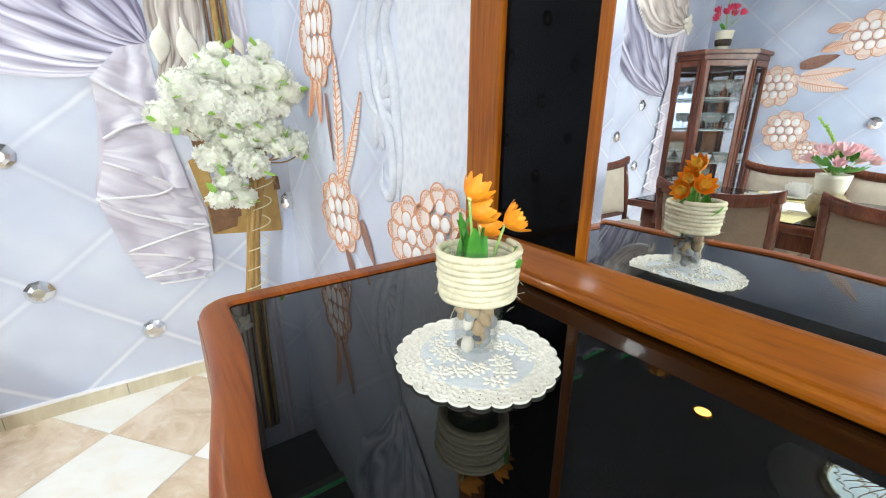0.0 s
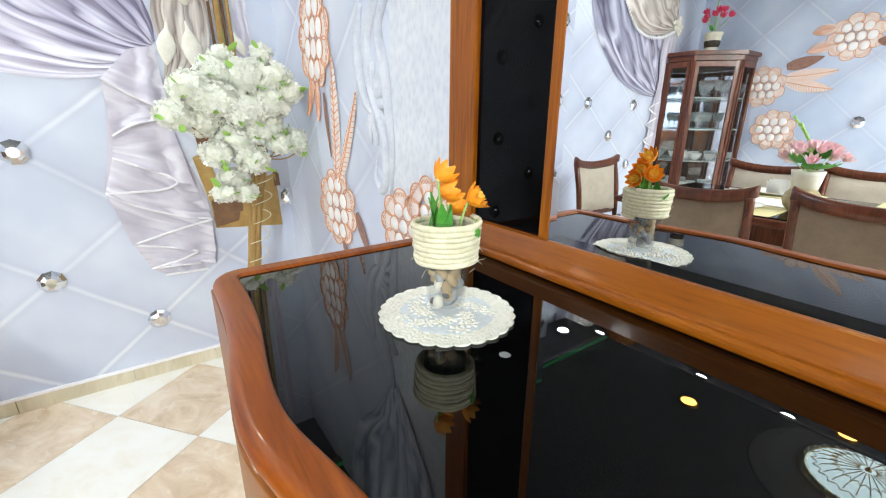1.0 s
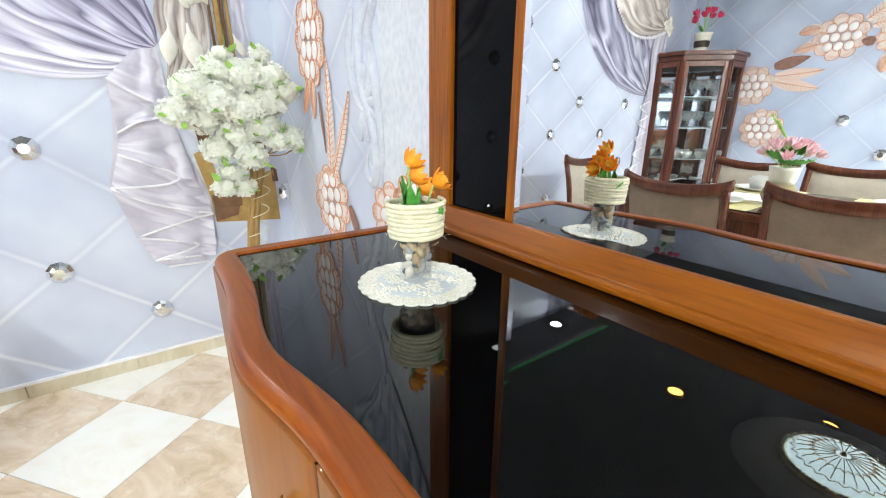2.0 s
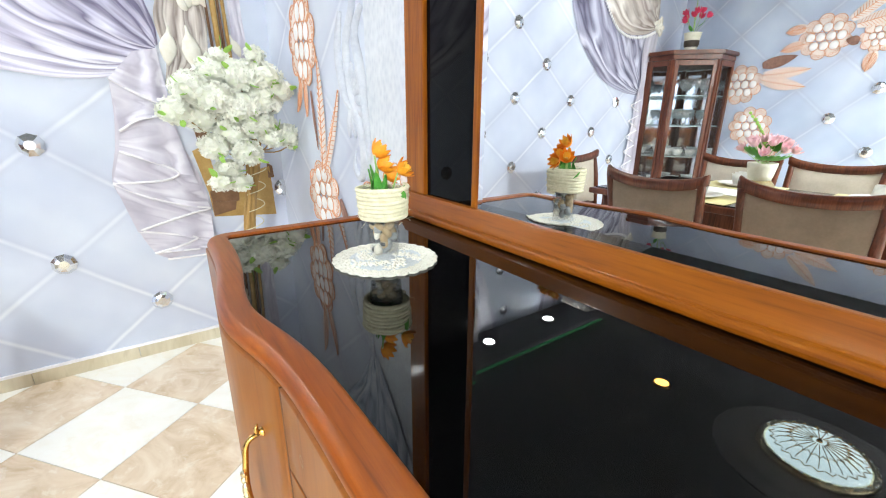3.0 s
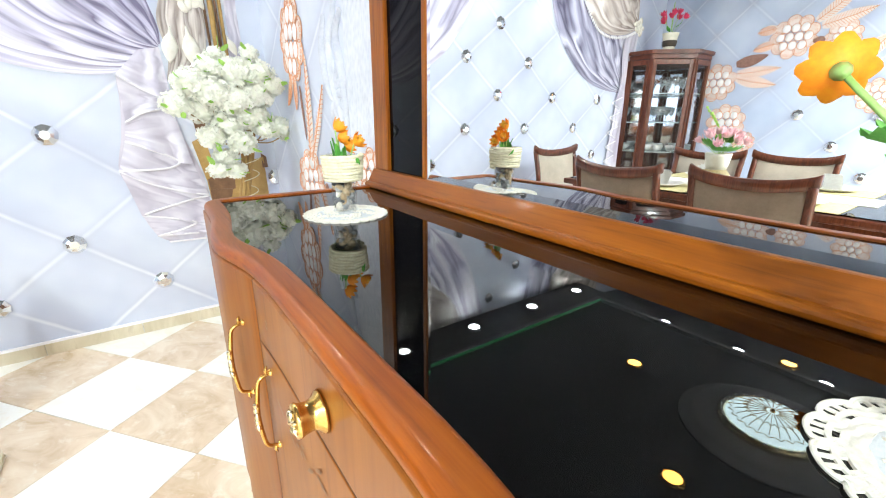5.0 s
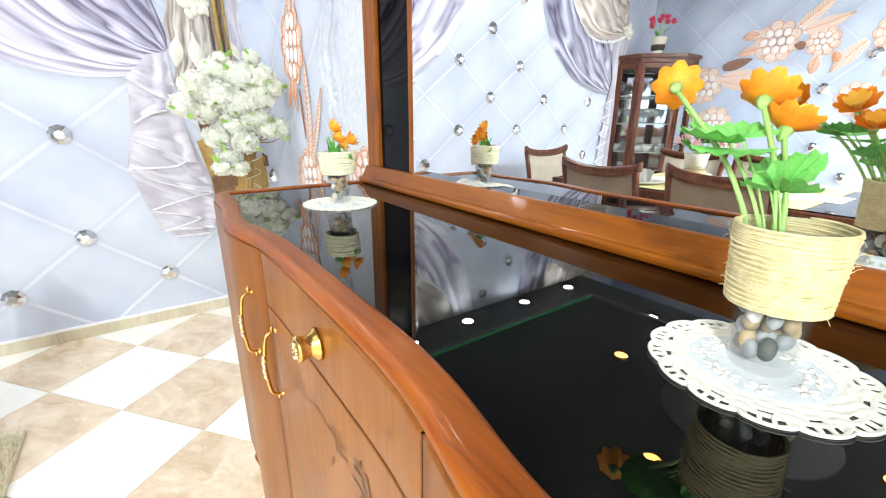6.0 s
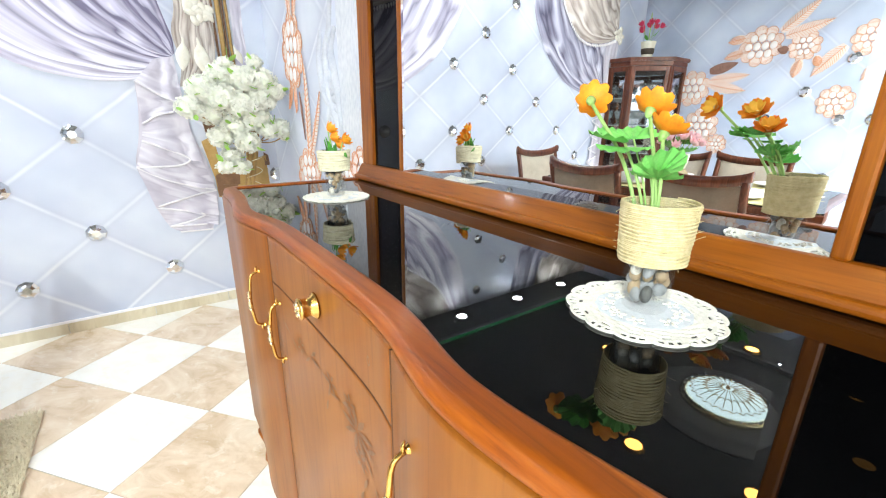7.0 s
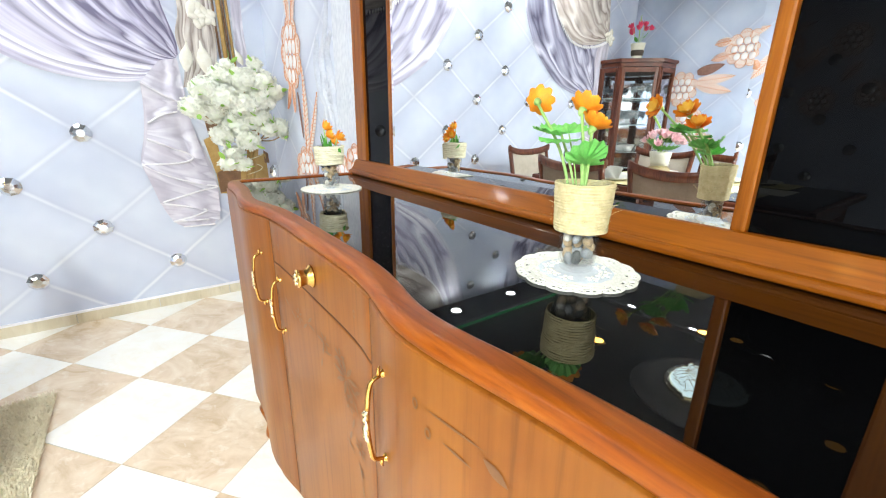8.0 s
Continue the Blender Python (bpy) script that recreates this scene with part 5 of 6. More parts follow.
        fan_leaf(fl, Matrix.Translation(q) @ pose(0, 0, 0, 0, 0, az - 35) @ pose(0, 0, 0, 0, -up, 0), ln * 1.15)
        flower_stem(fl, (0, 0, -0.03), tuple(q * 0.5), tuple(q), 0.0010)


def build_doily(x, y, eyelets, rot=0):
    t = thing("doily", "round cream eyelet lace doily lying on black glass" if eyelets else "round cream crocheted lace doily lying on black glass", "doily", "doilies on the sideboard", m=pose(x, y, ZT + 0.0004, 0, 0, rot))
    if eyelets:
        nsc, r0, r1 = 14, 0.048, 0.079
    else:
        nsc, r0, r1 = 26, 0.058, 0.083
    part("centre", lathe([(r0 + 0.002, 0.0), (r0 + 0.002, 0.0012), (r0 - 0.002, 0.002), (0.001, 0.0022)], 48), M["organza"], t, "grey-blue organza centre")
    # lace ring: scalloped edge with holes left open
    per = 12
    n = nsc * per
    rad = [0.0, 0.16, 0.30, 0.44, 0.56, 0.68, 0.80, 0.90, 1.0]
    bm = bmesh.new()
    top = []
    for i in range(n):
        s = (i % per) / per
        edge = r1 * (0.945 + 0.055 * math.sin(math.pi * s) ** 0.6)
        a = 2 * math.pi * i / n
        top.append([(r0 + (edge - r0) * q, a, 0.0018 + 0.0005 * math.sin(q * 21 + math.cos(i * math.pi / per * 2) * 1.5)) for q in rad])
    vt = [[bm.verts.new((r * math.cos(a), r * math.sin(a), z)) for r, a, z in row] for row in top]
    vb = [[bm.verts.new((r * math.cos(a), r * math.sin(a), 0.0)) for r, a, z in row] for row in top]
    keep = {}
    for i in range(n):
        for k in range(len(rad) - 1):
            s = i % per
            if eyelets:
                hole = (k in (5, 6) and s in (2, 3, 5, 6, 8, 9)) or (k == 3 and s in (4, 5, 6, 7))
            else:
                hole = (k == 5 and s in (5, 6)) or (k == 1 and i % 6 == 0) or (k == 3 and i % 4 == 1)
            keep[i, k] = not hole
    for (i, k), on in keep.items():
        if not on:
            continue
        j = (i + 1) % n
        bm.faces.new((vt[i][k], vt[j][k], vt[j][k + 1], vt[i][k + 1]))
        bm.faces.new((vb[i][k], vb[i][k + 1], vb[j][k + 1], vb[j][k]))
        if k == len(rad) - 2 or not keep[i, k + 1]:
            bm.faces.new((vt[i][k + 1], vt[j][k + 1], vb[j][k + 1], vb[i][k + 1]))
        if k == 0 or not keep[i, k - 1]:
            bm.faces.new((vt[j][k], vt[i][k], vb[i][k], vb[j][k]))
        if not keep[j, k]:
            bm.faces.new((vt[j][k], vt[j][k + 1], vb[j][k + 1], vb[j][k]))
        if not keep[(i - 1) % n, k]:
            bm.faces.new((vt[i][k + 1], vt[i][k], vb[i][k], vb[i][k + 1]))
    part("lace_border", bm, M["lace"], t, "scalloped openwork lace")
    bm = bmesh.new()
    for i in range(nsc):
        a0 = 2 * math.pi * i / nsc
        pts = []
        for k in range(9):
            s = k / 8
            a = a0 + 2 * math.pi / nsc * s
            r = r1 * (0.945 + 0.055 * math.sin(math.pi * s) ** 0.6)
            pts.append((r * math.cos(a), r * math.sin(a), 0.002))
        add_tube(bm, pts, 0.0011, 5)
    part("corded_edge", bm, M["lace"], t, "", True)
    rnd = random.Random(8)
    bm = bmesh.new()
    for k in range(12 if eyelets else 44):
        a = 2.4 * k
        rr = 0.036 if eyelets else 0.022 + 0.033 * (k % 10) / 9
        c = Vector((rr * math.cos(a), rr * math.sin(a), 0.0026))
        for q in range(5):
            b = a + q * 1.257
            m = Matrix.Translation(c + Vector((0.0055 * math.cos(b), 0.0055 * math.sin(b), 0))) @ pose(0, 0, 0, 0, 0, math.degrees(b)) @ Matrix.Diagonal((0.0045, 0.0022, 0.0012, 1))
            bmesh.ops.create_icosphere(bm, subdivisions=1, radius=1, matrix=m)
    part("embroidery", bm, M["lace"], t, "raised cream embroidery", True)


M["leaf_bright"] = simple("bright_green_silk_leaf", (0.09, 0.42, 0.06), (0.28, 0.66, 0.18), 0.5, 0, 60, 0.3)
build_doily(0.2475, 0.285, False, 4)
build_doily(0.263, -0.531, True, 10)
build_vases()


# ---------------------------------------------------------------- white blossom branches in the corner
def build_blossom_tree():
    rnd = random.Random(11)
    t = thing("blossom_branches", "tan branches with white silk blossoms standing in a corner", "artificial plant", m=pose(0.25, 1.86, 0))
    off = Vector((0.25, 1.86, 0))
    for k in range(6):
        a = k * 1.05
        dx, dy = 0.020 * math.cos(a), 0.014 * math.sin(a)
        pts = spline([(dx, dy, 0.0), (0.04 + dx * 1.1, -0.02 + dy, 0.35), (0.085 + dx * 0.8, -0.04 + dy, 0.72), (0.125 + dx * 1.3, -0.05 + dy * 1.2, 0.98), (0.10 + dx * 4, -0.05 + dy * 3, 1.2)], 28)
        pts = [p + Vector((rnd.uniform(-0.002, 0.002), rnd.uniform(-0.002, 0.002), 0)) for p in pts]
        part("branch", tube(pts, [0.0125 - 0.004 * i / 27 for i in range(28)], 8), M["branch"], t, "", True)
    pts = []
    for i in range(90):
        s = i / 89
        z = 0.42 + 0.5 * s
        cx, cy = 0.05 + 0.075 * (z - 0.42) / 0.5 + 0.012, -0.03 - 0.02 * s
        pts.append((cx + 0.040 * math.cos(i * 0.42), cy + 0.034 * math.sin(i * 0.42), z))
    part("twine", tube(pts, 0.0022, 5), M["rope"], t, "pale twine wound round the branches", True)
    clumps = [((0.33, 1.19), 0.085), ((0.24, 1.22), 0.075), ((0.43, 1.22), 0.075), ((0.16, 1.26), 0.070), ((0.10, 1.17), 0.060), ((0.35, 1.31), 0.075), ((0.45, 1.31), 0.065), ((0.26, 1.33), 0.065), ((0.19, 1.15), 0.070), ((0.40, 1.12), 0.070),
              ((0.30, 1.08), 0.070), ((0.22, 1.03), 0.060), ((0.34, 1.00), 0.060), ((0.455, 1.065), 0.052), ((0.52, 1.07), 0.055), ((0.57, 1.04), 0.045), ((0.26, 0.93), 0.050), ((0.22, 0.88), 0.042), ((0.30, 0.87), 0.042), ((0.42, 1.40), 0.035), ((0.28, 1.385), 0.035), ((0.50, 1.26), 0.050)]
    for (cx, cz), r in clumps:
        r *= 0.93
        cy = 1.80 - 0.05 * math.cos((cx - 0.33) * 5) - rnd.uniform(-0.03, 0.05)
        c = Vector((cx, cy, cz)) - off
        verts, faces = [], []
        for k in range(int(105 * (r / 0.06) ** 2)):
            d = Vector((rnd.gauss(0, 1), rnd.gauss(0, 1), rnd.gauss(0, 1))).normalized()
            p0 = c + Vector((d.x * r * 1.08, d.y * r * 0.95, d.z * r * 0.85)) * rnd.uniform(0.93, 1.08)
            m = aim(p0, d + Vector((rnd.uniform(-.5, .5), rnd.uniform(-.5, .5), rnd.uniform(-.4, .6))), rnd.uniform(0, 90))
            s = rnd.uniform(0.014, 0.0215)
            for q in range(5):
                a = q * 1.2566
                b0 = len(verts)
                for (pr, pa, pz) in ((0.1, 0, 0), (0.7, -0.56, 0.12), (1.05, -0.26, 0.26), (0.95, 0.28, 0.16), (0.70, 0.58, 0.10)):
                    verts.append(m @ Vector((s * pr * math.cos(a + pa), s * pr * math.sin(a + pa), s * pz)))
                faces.append(tuple(range(b0, b0 + 5)))
        me = bpy.data.meshes.new("blossom_head")
        me.from_pydata([tuple(v) for v in verts], [], faces)
        me.materials.append(M["petal_white"])
        ob = new("blossom_head", me)
        ob.parent = t
        bm = bmesh.new()
        bmesh.ops.create_icosphere(bm, subdivisions=2, radius=1, matrix=Matrix.Translation(c) @ Matrix.Diagonal((r * 0.98, r * 0.87, r * 0.78, 1)))
        part("core", bm, M["blossom_core"], ob, "", True)
        base = Vector((0.125, -0.05, 1.0))
        mid = base.lerp(c, 0.55) + Vector((0, 0, -0.03))
        part("twig", tube(spline([base, mid, c], 8), 0.003, 5), M["branch"], t, "", True)
        for q in range(2):
            d = Vector((rnd.uniform(-1, 1), -rnd.uniform(0.1, 1), rnd.uniform(-0.7, 0.7))).normalized()
            leaf_part(t, Matrix.Translation(c + d * r * 0.85) @ d.to_track_quat("X", "Z").to_matrix().to_4x4() @ pose(0, 0, 0, rnd.uniform(-60, 60), 0, 0), rnd.uniform(0.035, 0.055), 0.024, "leaf_lime")


M["blossom_core"] = simple("pale_green_blossom_core", (0.92, 0.95, 0.78), (0.97, 0.98, 0.92), 0.8, 0, 50, 0.4)
M["leaf_lime"] = simple("lime_silk_leaf", (0.28, 0.55, 0.07), (0.46, 0.72, 0.18), 0.5, 0, 40, 0.2)
build_blossom_tree()


# ---------------------------------------------------------------- dining table, chairs and what stands on the table
TX, TY = -1.70, 0.45


def build_table():
    t = thing("dining_table", "dark walnut dining table with a glass-topped surface, on a rug", "dining table")
    hx, hy = 0.47, 0.82
    part("tabletop", box((TX - hx, TY - hy, 0.715), (TX + hx, TY + hy, 0.750), 0.010), M["walnut"], t)
    part("glass_plate", box((TX - hx + 0.03, TY - hy + 0.03, 0.7505), (TX + hx - 0.03, TY + hy - 0.03, 0.756), 0.002), M["black_glass"], t, "dark glass plate")
    part("apron", box((TX - hx + 0.06, TY - hy + 0.06, 0.63), (TX + hx - 0.06, TY + hy - 0.06, 0.716), 0.004), M["walnut"], t)
    for sx in (1, -1):
        for sy in (1, -1):
            part("leg", lathe([(0.026, 0.012), (0.032, 0.03), (0.024, 0.06), (0.034, 0.30), (0.045, 0.50), (0.036, 0.56), (0.050, 0.60), (0.050, 0.70)], 16, pose(TX + sx * (hx - 0.1), TY + sy * (hy - 0.1), 0)), M["walnut"], t, "", True)


def build_chair():
    """Faces +y; the back's top rail is dished and flares out at its ends."""
    c = thing("dining_chair", "dark-stained wooden dining chair with taupe velvet seat and back", "dining chair", "chairs round the dining table")
    h, w = 0.900, 0.212
    for s in (1, -1):
        pts = spline([(s * 0.205, -0.22, 0.006), (s * 0.205, -0.19, 0.25), (s * 0.208, -0.19, 0.46), (s * 0.215, -0.21, 0.70), (s * (w + 0.006), -0.25, h - 0.02)], 18)
        part("back_post", tube(pts, [0.017] * 12 + [0.018] * 6, 8), M["walnut"], c, "", True)
        part("leg", lathe([(0.014, 0.006), (0.020, 0.2), (0.024, 0.42)], 12, pose(s * 0.20, 0.20, 0)), M["walnut"], c, "", True)
        part("side_rail", box((s * 0.205 - 0.012, -0.19, 0.40), (s * 0.205 + 0.012, 0.20, 0.45), 0.004), M["walnut"], c)
    rows = []
    n = 24
    for i in range(n + 1):
        s = i / n * 2 - 1
        dip = 0.030 * (s * s)
        zc = h - 0.036 + dip + 0.010 * (abs(s) ** 8)
        yb = -0.262 + 0.022 * (s * s)
        rows.append([(s * (w + 0.024), yb + a, zc + b) for a, b in ((-0.016, -0.026), (0.016, -0.026), (0.018, 0.012), (0.006, 0.024), (-0.012, 0.022), (-0.018, 0.008), (-0.016, -0.026))])
    bm = bmesh.new()
    vs = strip_mesh(bm, rows)
    for r in (vs[0], vs[-1]):
        bm.faces.new(r[:-1])
    bmesh.ops.remove_doubles(bm, verts=bm.verts, dist=0.0001)
    part("crest_rail", bm, M["walnut"], c, "dished walnut crest rail", True)
    part("lower_rail", box((-0.205, -0.225, 0.52), (0.205, -0.195, 0.555), 0.005), M["walnut"], c)
    for nm, sgn, mt in (("back_pad", 1, "velvet_pale"), ("back_panel", -1, "velvet")):
        bm = bmesh.new()
        rows = []
        for k in range(9):
            tz = k / 8
            z = 0.545 + tz * (h - 0.545 - 0.045)
            row = []
            for i in range(13):
                s = i / 12 * 2 - 1
                bulge = 0.020 * (1 - s ** 4) * (1 - (2 * tz - 1) ** 4) + 0.004
                yb = -0.205 - 0.050 * tz + 0.010 * s * s + 0.0
                row.append((s * (0.190 + 0.015 * tz), yb + sgn * bulge, z + (0.018 * s * s - 0.012) * tz))
            rows.append(row)
        strip_mesh(bm, rows)
        part(nm, bm, M[mt], c, "beige velvet back pad" if sgn > 0 else "taupe velvet back panel", True)
    part("seat", box((-0.225, -0.19, 0.43), (0.225, 0.235, 0.495), 0.022), M["velvet_pale"], c, "beige velvet seat", True)
    return c


def build_table_things():
    rnd = random.Random(4)
    tz = 0.7565
    # pink flower pot
    px, py = -1.53, 0.50
    pot = thing("flower_pot", "bulbous brown woven-look vase with a cream neck, on the dining table", "vase", m=pose(px, py, tz))
    part("belly", lathe([(0.040, 0.0), (0.064, 0.025), (0.074, 0.055), (0.066, 0.085), (0.048, 0.106)], 32), M["ceramic_brown"], pot, "brown woven belly", True)
    part("neck", lathe([(0.048, 0.104), (0.055, 0.13), (0.061, 0.17), (0.064, 0.19), (0.057, 0.19), (0.05, 0.14), (0.042, 0.11)], 32), M["ceramic"], pot, "cream flared neck", True)
    fl = thing("rose_bunch", "bunch of pink silk roses with green leaves in a vase", "flowers", m=pose(px, py, tz + 0.175))
    for k in range(16):
        a, r = k * 2.4, 0.022 * math.sqrt(k + 0.5)
        q = Vector((r * math.cos(a), r * math.sin(a) * 1.2, 0.125 - r * r * 9 + rnd.uniform(-0.012, 0.012)))
        blossom(fl, aim(q, q + Vector((0, 0, 0.03)), k * 33), 0.038, mats=("petal_pink", "petal_pink"), n=7, cup=0.7)
        flower_stem(fl, (0, 0, 0), tuple(q * 0.5), tuple(q))
    for k in range(20):
        a = k * 2.0
        leaf_part(fl, Matrix.Translation((0.04 * math.cos(a), 0.05 * math.sin(a), 0.03 + 0.02 * (k % 3))) @ pose(0, 0, 0, 0, 0, math.degrees(a)) @ pose(0, 0, 0, 0, -10 - 15 * (k % 3), 0), 0.06, 0.032)
    for k, (dy, dz) in enumerate(((0.10, 0.25), (0.07, 0.22))):
        pts = spline([(0, 0, 0.0), (-0.02, dy * 0.3, dz * 0.55), (0.0, dy, dz)], 14)
        part("spray", tube(pts, 0.003, 6), M["stem"], fl, "yellow-green bud spray", True)
        for q in pts[5:]:
            bm = bmesh.new()
            bmesh.ops.create_icosphere(bm, subdivisions=1, radius=0.008, matrix=Matrix.Translation(q))
            part("bud", bm, M["leaf_lime"], fl)
    # place settings
    for sx, sy in ((0.30, 0.73), (0.30, 0.11), (-0.30, 0.73), (-0.30, 0.11)):
        x, y = TX + sx, sy
        pl = thing("plate", "white porcelain plate on the dining table", "plate", "place settings", m=pose(x, y, tz + 0.004))
        part("dish", lathe([(0.07, 0.0), (0.085, 0.003), (0.125, 0.016), (0.128, 0.018), (0.122, 0.018), (0.08, 0.006), (0.002, 0.005)], 36), M["linen"], pl, "", True)
        mat_ = thing("placemat", "gold satin placemat with lace edge on a dining table", "placemat", "place settings", m=pose(x, y, tz))
        part("cloth", box((-0.15, -0.20, 0), (0.15, 0.20, 0.0035), 0.001), M["gold_cloth"], mat_)
        nap = thing("napkin", "folded white linen napkin standing on a plate", "napkin", "place settings", m=pose(x, y, tz + 0.0095, 0, 0, rnd.uniform(-30, 30)))
        bm = bmesh.new()
        for q in range(5):
            a = radians(-50 + 25 * q)
            base = [Vector((0, -0.05, 0)), Vector((0, 0.05, 0))]
            tip = Vector((0.07 * math.sin(a), 0, 0.05 + 0.03 * math.cos(a)))
            o = Vector((0.006 * (q - 2), 0, 0))
            v0, v1, v2, v3 = [bm.verts.new(p) for p in (base[0] + o, base[1] + o, tip + Vector((0, 0.035, 0)), tip + Vector((0, -0.035, 0)))]
            bm.faces.new((v0, v1, v2, v3))
        bmesh.ops.solidify(bm, geom=bm.faces[:], thickness=0.003)
        part("fold", bm, M["linen"], nap)
    run = thing("table_runner", "cream lace runner along the dining table", "table runner", m=pose(TX, TY, tz))
    part("cloth", box((-0.13, -0.6, 0), (0.13, 0.6, 0.0004 + 0.002), 0.0008), M["lace"], run)


build_table()
ch = build_chair()
ch.matrix_world = pose(-1.20, 0.735, 0, 0, 0, 90)
copy_thing(ch, pose(-1.29, 0.18, 0, 0, 0, 90))
copy_thing(ch, pose(-2.10, 0.885, 0, 0, 0, -90))
copy_thing(ch, pose(-2.19, 0.405, 0, 0, 0, -90))
copy_thing(ch, pose(-1.62, 1.43, 0, 0, 0, 180))
build_table_things()


def build_rug():
    rnd = random.Random(9)
    t = thing("rug", "shaggy beige wool rug under the dining table", "rug")
    x0, x1, y0, y1 = -2.60, -0.62, -0.60, 1.30
    part("pile_base", box((x0, y0, 0.0), (x1, y1, 0.010), 0.004), M["rug"], t)
    verts, faces = [], []
    for k in range(26000):
        if k < 16000:
            x, y = rnd.uniform(-1.05, x1), rnd.uniform(0.3, y1)
        else:
            x, y = rnd.uniform(x0, x1), rnd.uniform(y0, y1)
        a, ln = rnd.uniform(0, 6.283), rnd.uniform(0.018, 0.036)
        dx, dy = math.cos(a), math.sin(a)
        b = len(verts)
        w = 0.0026
        verts += [(x - dy * w, y + dx * w, 0.008), (x + dy * w, y - dx * w, 0.008), (x + dx * ln * 0.7, y + dy * ln * 0.7, 0.010 + ln * 0.7)]
        faces.append((b, b + 1, b + 2))
    me = bpy.data.meshes.new("pile")
    me.from_pydata(verts, [], faces)
    me.materials.append(M["rug"])
    ob = new("tuft", me)
    ob.parent = t
    tagged(ob, "tufted wool pile", kind="stuff")


build_rug()


# ---------------------------------------------------------------- corner display cabinet
def build_cabinet():
    t = thing("display_cabinet", "walnut corner display cabinet with glass doors and glassware inside", "display cabinet")
    cx, cy, H = WF + 0.012, WY - 0.03, 1.73
    P = [(cx, cy), (cx + 0.56, cy), (cx + 0.56, cy - 0.22), (cx + 0.28, cy - 0.49), (cx, cy - 0.49)]

    def grow(d):
        out = [P[0], (P[1][0] + d, P[1][1]), (P[2][0] + d, P[2][1] - d * 0.5), (P[3][0] + d * 0.5, P[3][1] - d), (P[4][0], P[4][1] - d)]
        return out
    part("plinth", prism(grow(0.01), 0.0, 0.12, 0.004), M["walnut"], t)
    part("cornice", prism(grow(0.035), H - 0.035, H, 0.006), M["walnut"], t)
    part("top_board", prism(grow(0.012), H - 0.075, H - 0.0355, 0.004), M["walnut"], t)
    part("back_panel", box((cx, cy - 0.49, 0.12), (cx + 0.012, cy, H - 0.075)), M["mirror_back"], t, "mirrored back panel")
    part("back_panel", box((cx + 0.012, cy - 0.012, 0.12), (cx + 0.56, cy, H - 0.075)), M["mirror_back"], t, "mirrored back panel")
    for (x, y) in (P[1], P[2], P[3], P[4]):
        xx, yy = min(x, cx + 0.545), max(y, cy - 0.475)
        part("post", box((xx - 0.018, yy - 0.018, 0.12), (xx + 0.018, yy + 0.018, H - 0.075), 0.004), M["walnut"], t)
    for a, b, nm in ((P[1], P[2], "side_door"), (P[2], P[3], "door"), (P[3], P[4], "side_door")):
        va, vb = Vector((*a, 0)), Vector((*b, 0))
        d = (vb - va)
        L = d.length
        m = Matrix.Translation(va) @ pose(0, 0, 0, 0, 0, math.degrees(math.atan2(d.y, d.x)))
        bm = bmesh.new()
        e = 0.02
        fw = 0.032 if nm == "door" else 0.022
        add_box(bm, (e, -0.009, 0.13), (e + fw, 0.009, H - 0.08), 0.003)
        add_box(bm, (L - e - fw, -0.009, 0.13), (L - e, 0.009, H - 0.08), 0.003)
        add_box(bm, (e + fw, -0.009, 0.13), (L - e - fw, 0.009, 0.19), 0.003)
        add_box(bm, (e + fw, -0.009, H - 0.125), (L - e - fw, 0.009, H - 0.08), 0.003)
        dr = part(nm, bm, M["walnut"], t, "walnut framed glass door", m=m)
        gl = part("pane", box((e + fw, -0.002, 0.19), (L - e - fw, 0.002, H - 0.125)), M["pane"], dr, "clear glass pane")
        gl.visible_shadow = False
        if nm == "door":
            part("knob", lathe([(0.006, 0), (0.005, 0.01), (0.010, 0.02), (0.002, 0.026)], 12, pose(L - e - 0.016, -0.009, 0.95, 90, 0, 0) ), M["brass"], dr, "", True)
    for z in (0.50, 0.80, 1.08, 1.35):
        ins = [(cx + 0.014, cy - 0.014), (cx + 0.53, cy - 0.014), (cx + 0.53, cy - 0.21), (cx + 0.27, cy - 0.46), (cx + 0.014, cy - 0.46)]
        part("shelf", prism(ins, z, z + 0.008), M["glass_pale"], t, "glass shelf")
    rnd = random.Random(2)
    goblet = lathe([(0.028, 0.0), (0.026, 0.003), (0.004, 0.008), (0.004, 0.06), (0.020, 0.075), (0.032, 0.11), (0.030, 0.15), (0.028, 0.15), (0.028, 0.11), (0.003, 0.068)], 14)
    me_g = mesh_of("bowl", goblet, M["glassware"], True)
    cup = lathe([(0.018, 0.0), (0.026, 0.004), (0.040, 0.03), (0.046, 0.055), (0.043, 0.055), (0.034, 0.02), (0.002, 0.008)], 16)
    me_c = mesh_of("bowl", cup, M["linen"], True)
    for z in (0.508, 0.808, 1.088, 1.358):
        for k in range(7):
            u, v = rnd.uniform(0.07, 0.46), rnd.uniform(0.07, 0.38)
            if u + v > 0.60:
                u, v = u * 0.6, v * 0.6
            g = z > 0.9
            it = thing("wine_glass" if g else "porcelain_cup", "clear stemmed wine glass in a display cabinet" if g else "white porcelain cup in a display cabinet", "glass" if g else "cup", "glassware in the cabinet", m=pose(cx + u, cy - v, z + 0.0005))
            ob = new("bowl", me_g if g else me_c)
            ob.parent = it
    pot = thing("flower_pot", "cream ceramic pot with a dark band, on top of a cabinet", "vase", m=pose(cx + 0.33, cy - 0.24, H))
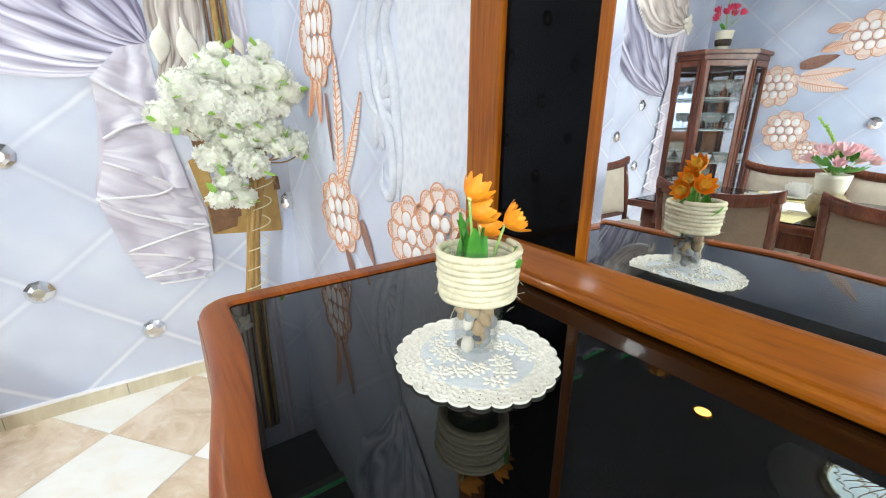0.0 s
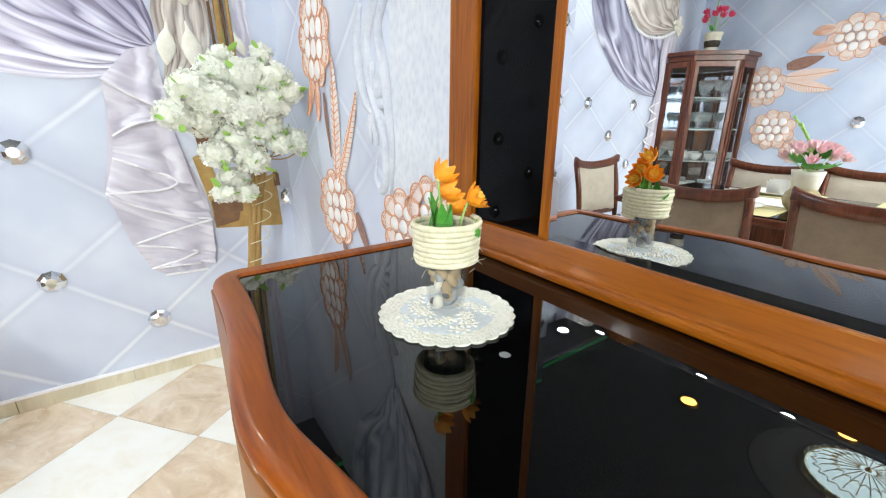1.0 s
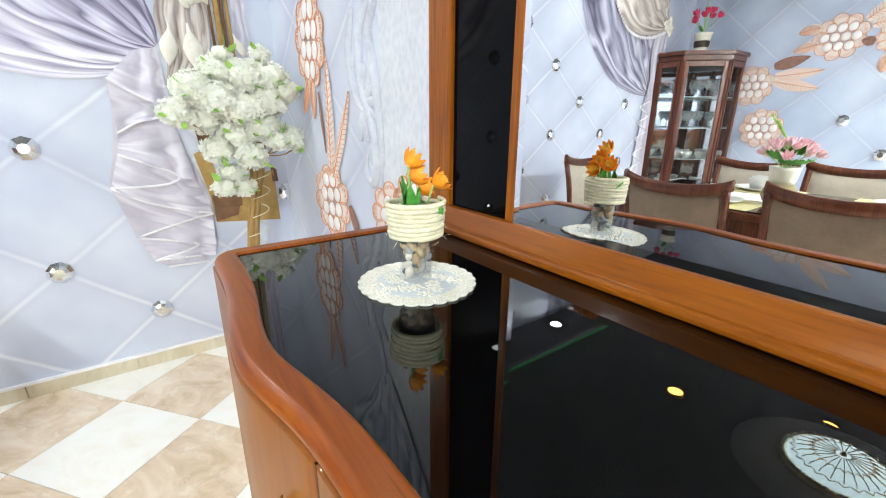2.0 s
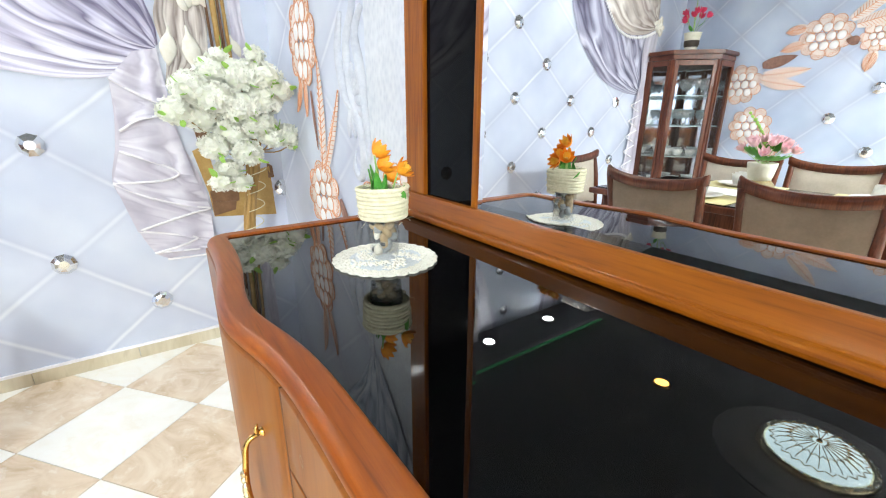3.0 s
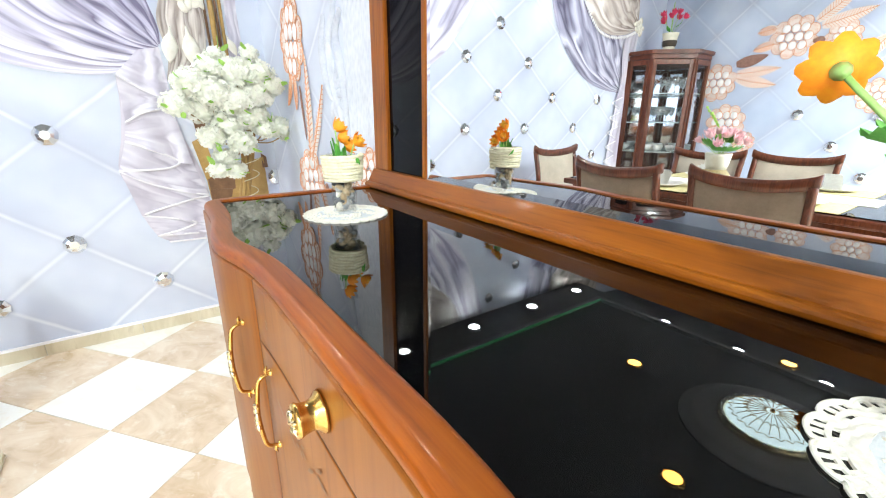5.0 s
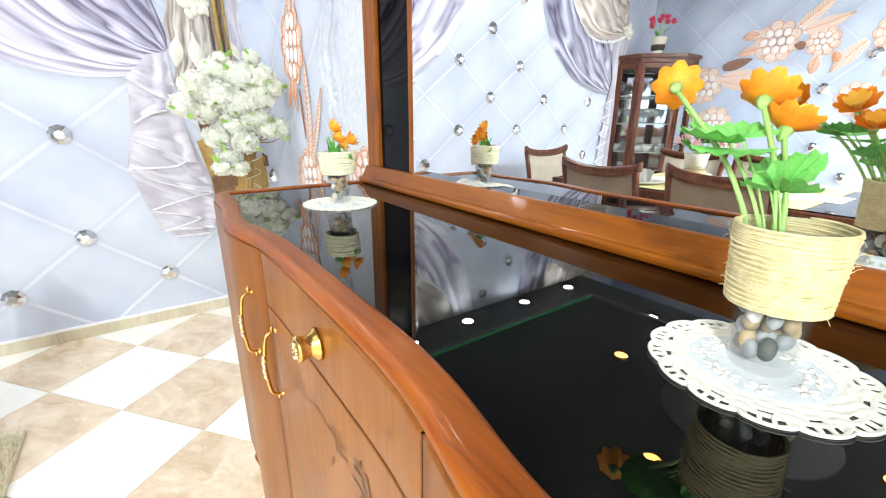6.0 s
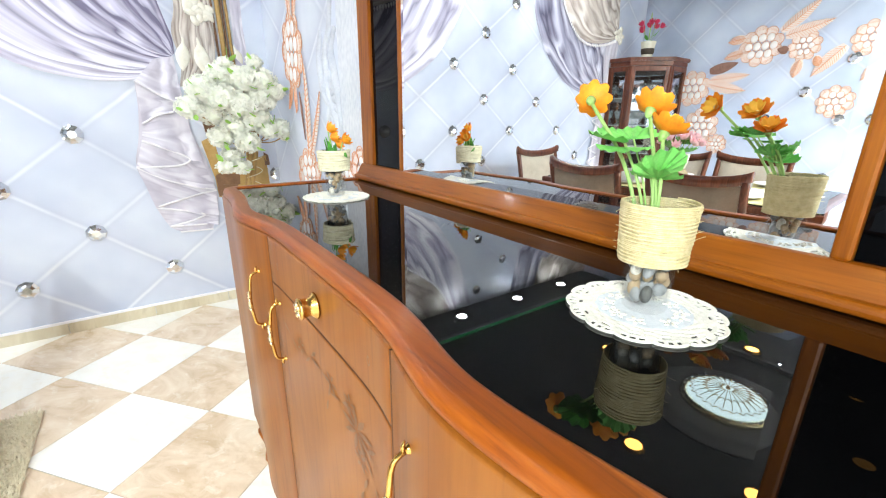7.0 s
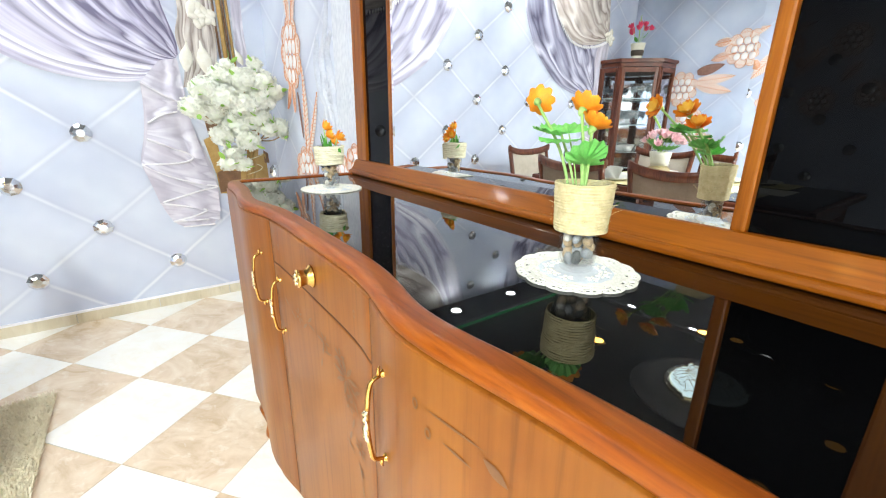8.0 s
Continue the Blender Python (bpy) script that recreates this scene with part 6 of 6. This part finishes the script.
    part("pot", lathe([(0.052, 0.0), (0.056, 0.006), (0.050, 0.03), (0.058, 0.08), (0.070, 0.150), (0.074, 0.158), (0.066, 0.158), (0.05, 0.06), (0.002, 0.05)], 28), M["ceramic"], pot, "", True)
    part("band", lathe([(0.0525, 0.04), (0.0600, 0.055), (0.0635, 0.085), (0.060, 0.095)], 28, None, False), M["dark_band"], pot, "dark brown band", True)
    fl = thing("silk_flowers", "magenta silk flowers with dark leaves in a pot", "flowers", m=pose(cx + 0.33, cy - 0.24, H + 0.13))
    for k in range(9):
        a, r = k * 2.4, 0.030 * math.sqrt(k + 0.3)
        q = Vector((r * math.cos(a) * 1.1, r * math.sin(a) * 1.1, 0.16 - r * 0.4 + 0.02 * (k % 3)))
        blossom(fl, aim(q, q + Vector((0, 0, -0.05)), k * 40), 0.044, mats=("petal_red", "petal_red"), n=7, cup=0.8)
        flower_stem(fl, (0, 0, 0), tuple(q * 0.5), tuple(q))
    for k in range(14):
        a = k * 2.1
        leaf_part(fl, Matrix.Translation((0.03 * math.cos(a), 0.03 * math.sin(a), 0.04 + 0.02 * (k % 3))) @ pose(0, 0, 0, 0, 0, math.degrees(a)) @ pose(0, 0, 0, 0, -25, 0), 0.06, 0.03)
    for dx, dy, dz in ((-0.03, 0.02, 0.30), (0.05, -0.02, 0.27)):
        part("spray", tube(spline([(0, 0, 0), (dx * 0.3, dy * 0.3, dz * 0.6), (dx, dy, dz)], 10), 0.003, 6), M["stem"], fl, "yellow-green bud spray", True)


mm, nt, p = nodes_of("cabinet_mirror_back")
p.inputs["Base Color"].default_value = (0.86, 0.88, 0.90, 1)
p.inputs["Metallic"].default_value, p.inputs["Roughness"].default_value = 1.0, 0.05
M["mirror_back"] = mm
mm, nt, p = nodes_of("thin_cabinet_glass")
p.inputs["Base Color"].default_value = (0.05, 0.06, 0.06, 1)
p.inputs["Roughness"].default_value, p.inputs["Alpha"].default_value = 0.01, 0.08
M["pane"] = mm
mm, nt, p = nodes_of("pale_shelf_glass")
p.inputs["Base Color"].default_value = (0.75, 0.85, 0.84, 1)
p.inputs["Roughness"].default_value, p.inputs["Alpha"].default_value = 0.1, 0.45
M["glass_pale"] = mm
mm, nt, p = nodes_of("cut_glassware")
p.inputs["Base Color"].default_value = (0.85, 0.88, 0.9, 1)
p.inputs["Roughness"].default_value, p.inputs["Metallic"].default_value, p.inputs["Alpha"].default_value = 0.08, 0.6, 0.5
M["glassware"] = mm
build_cabinet()

# floor and skirting pieces
lay_tiles()
lay_skirting()
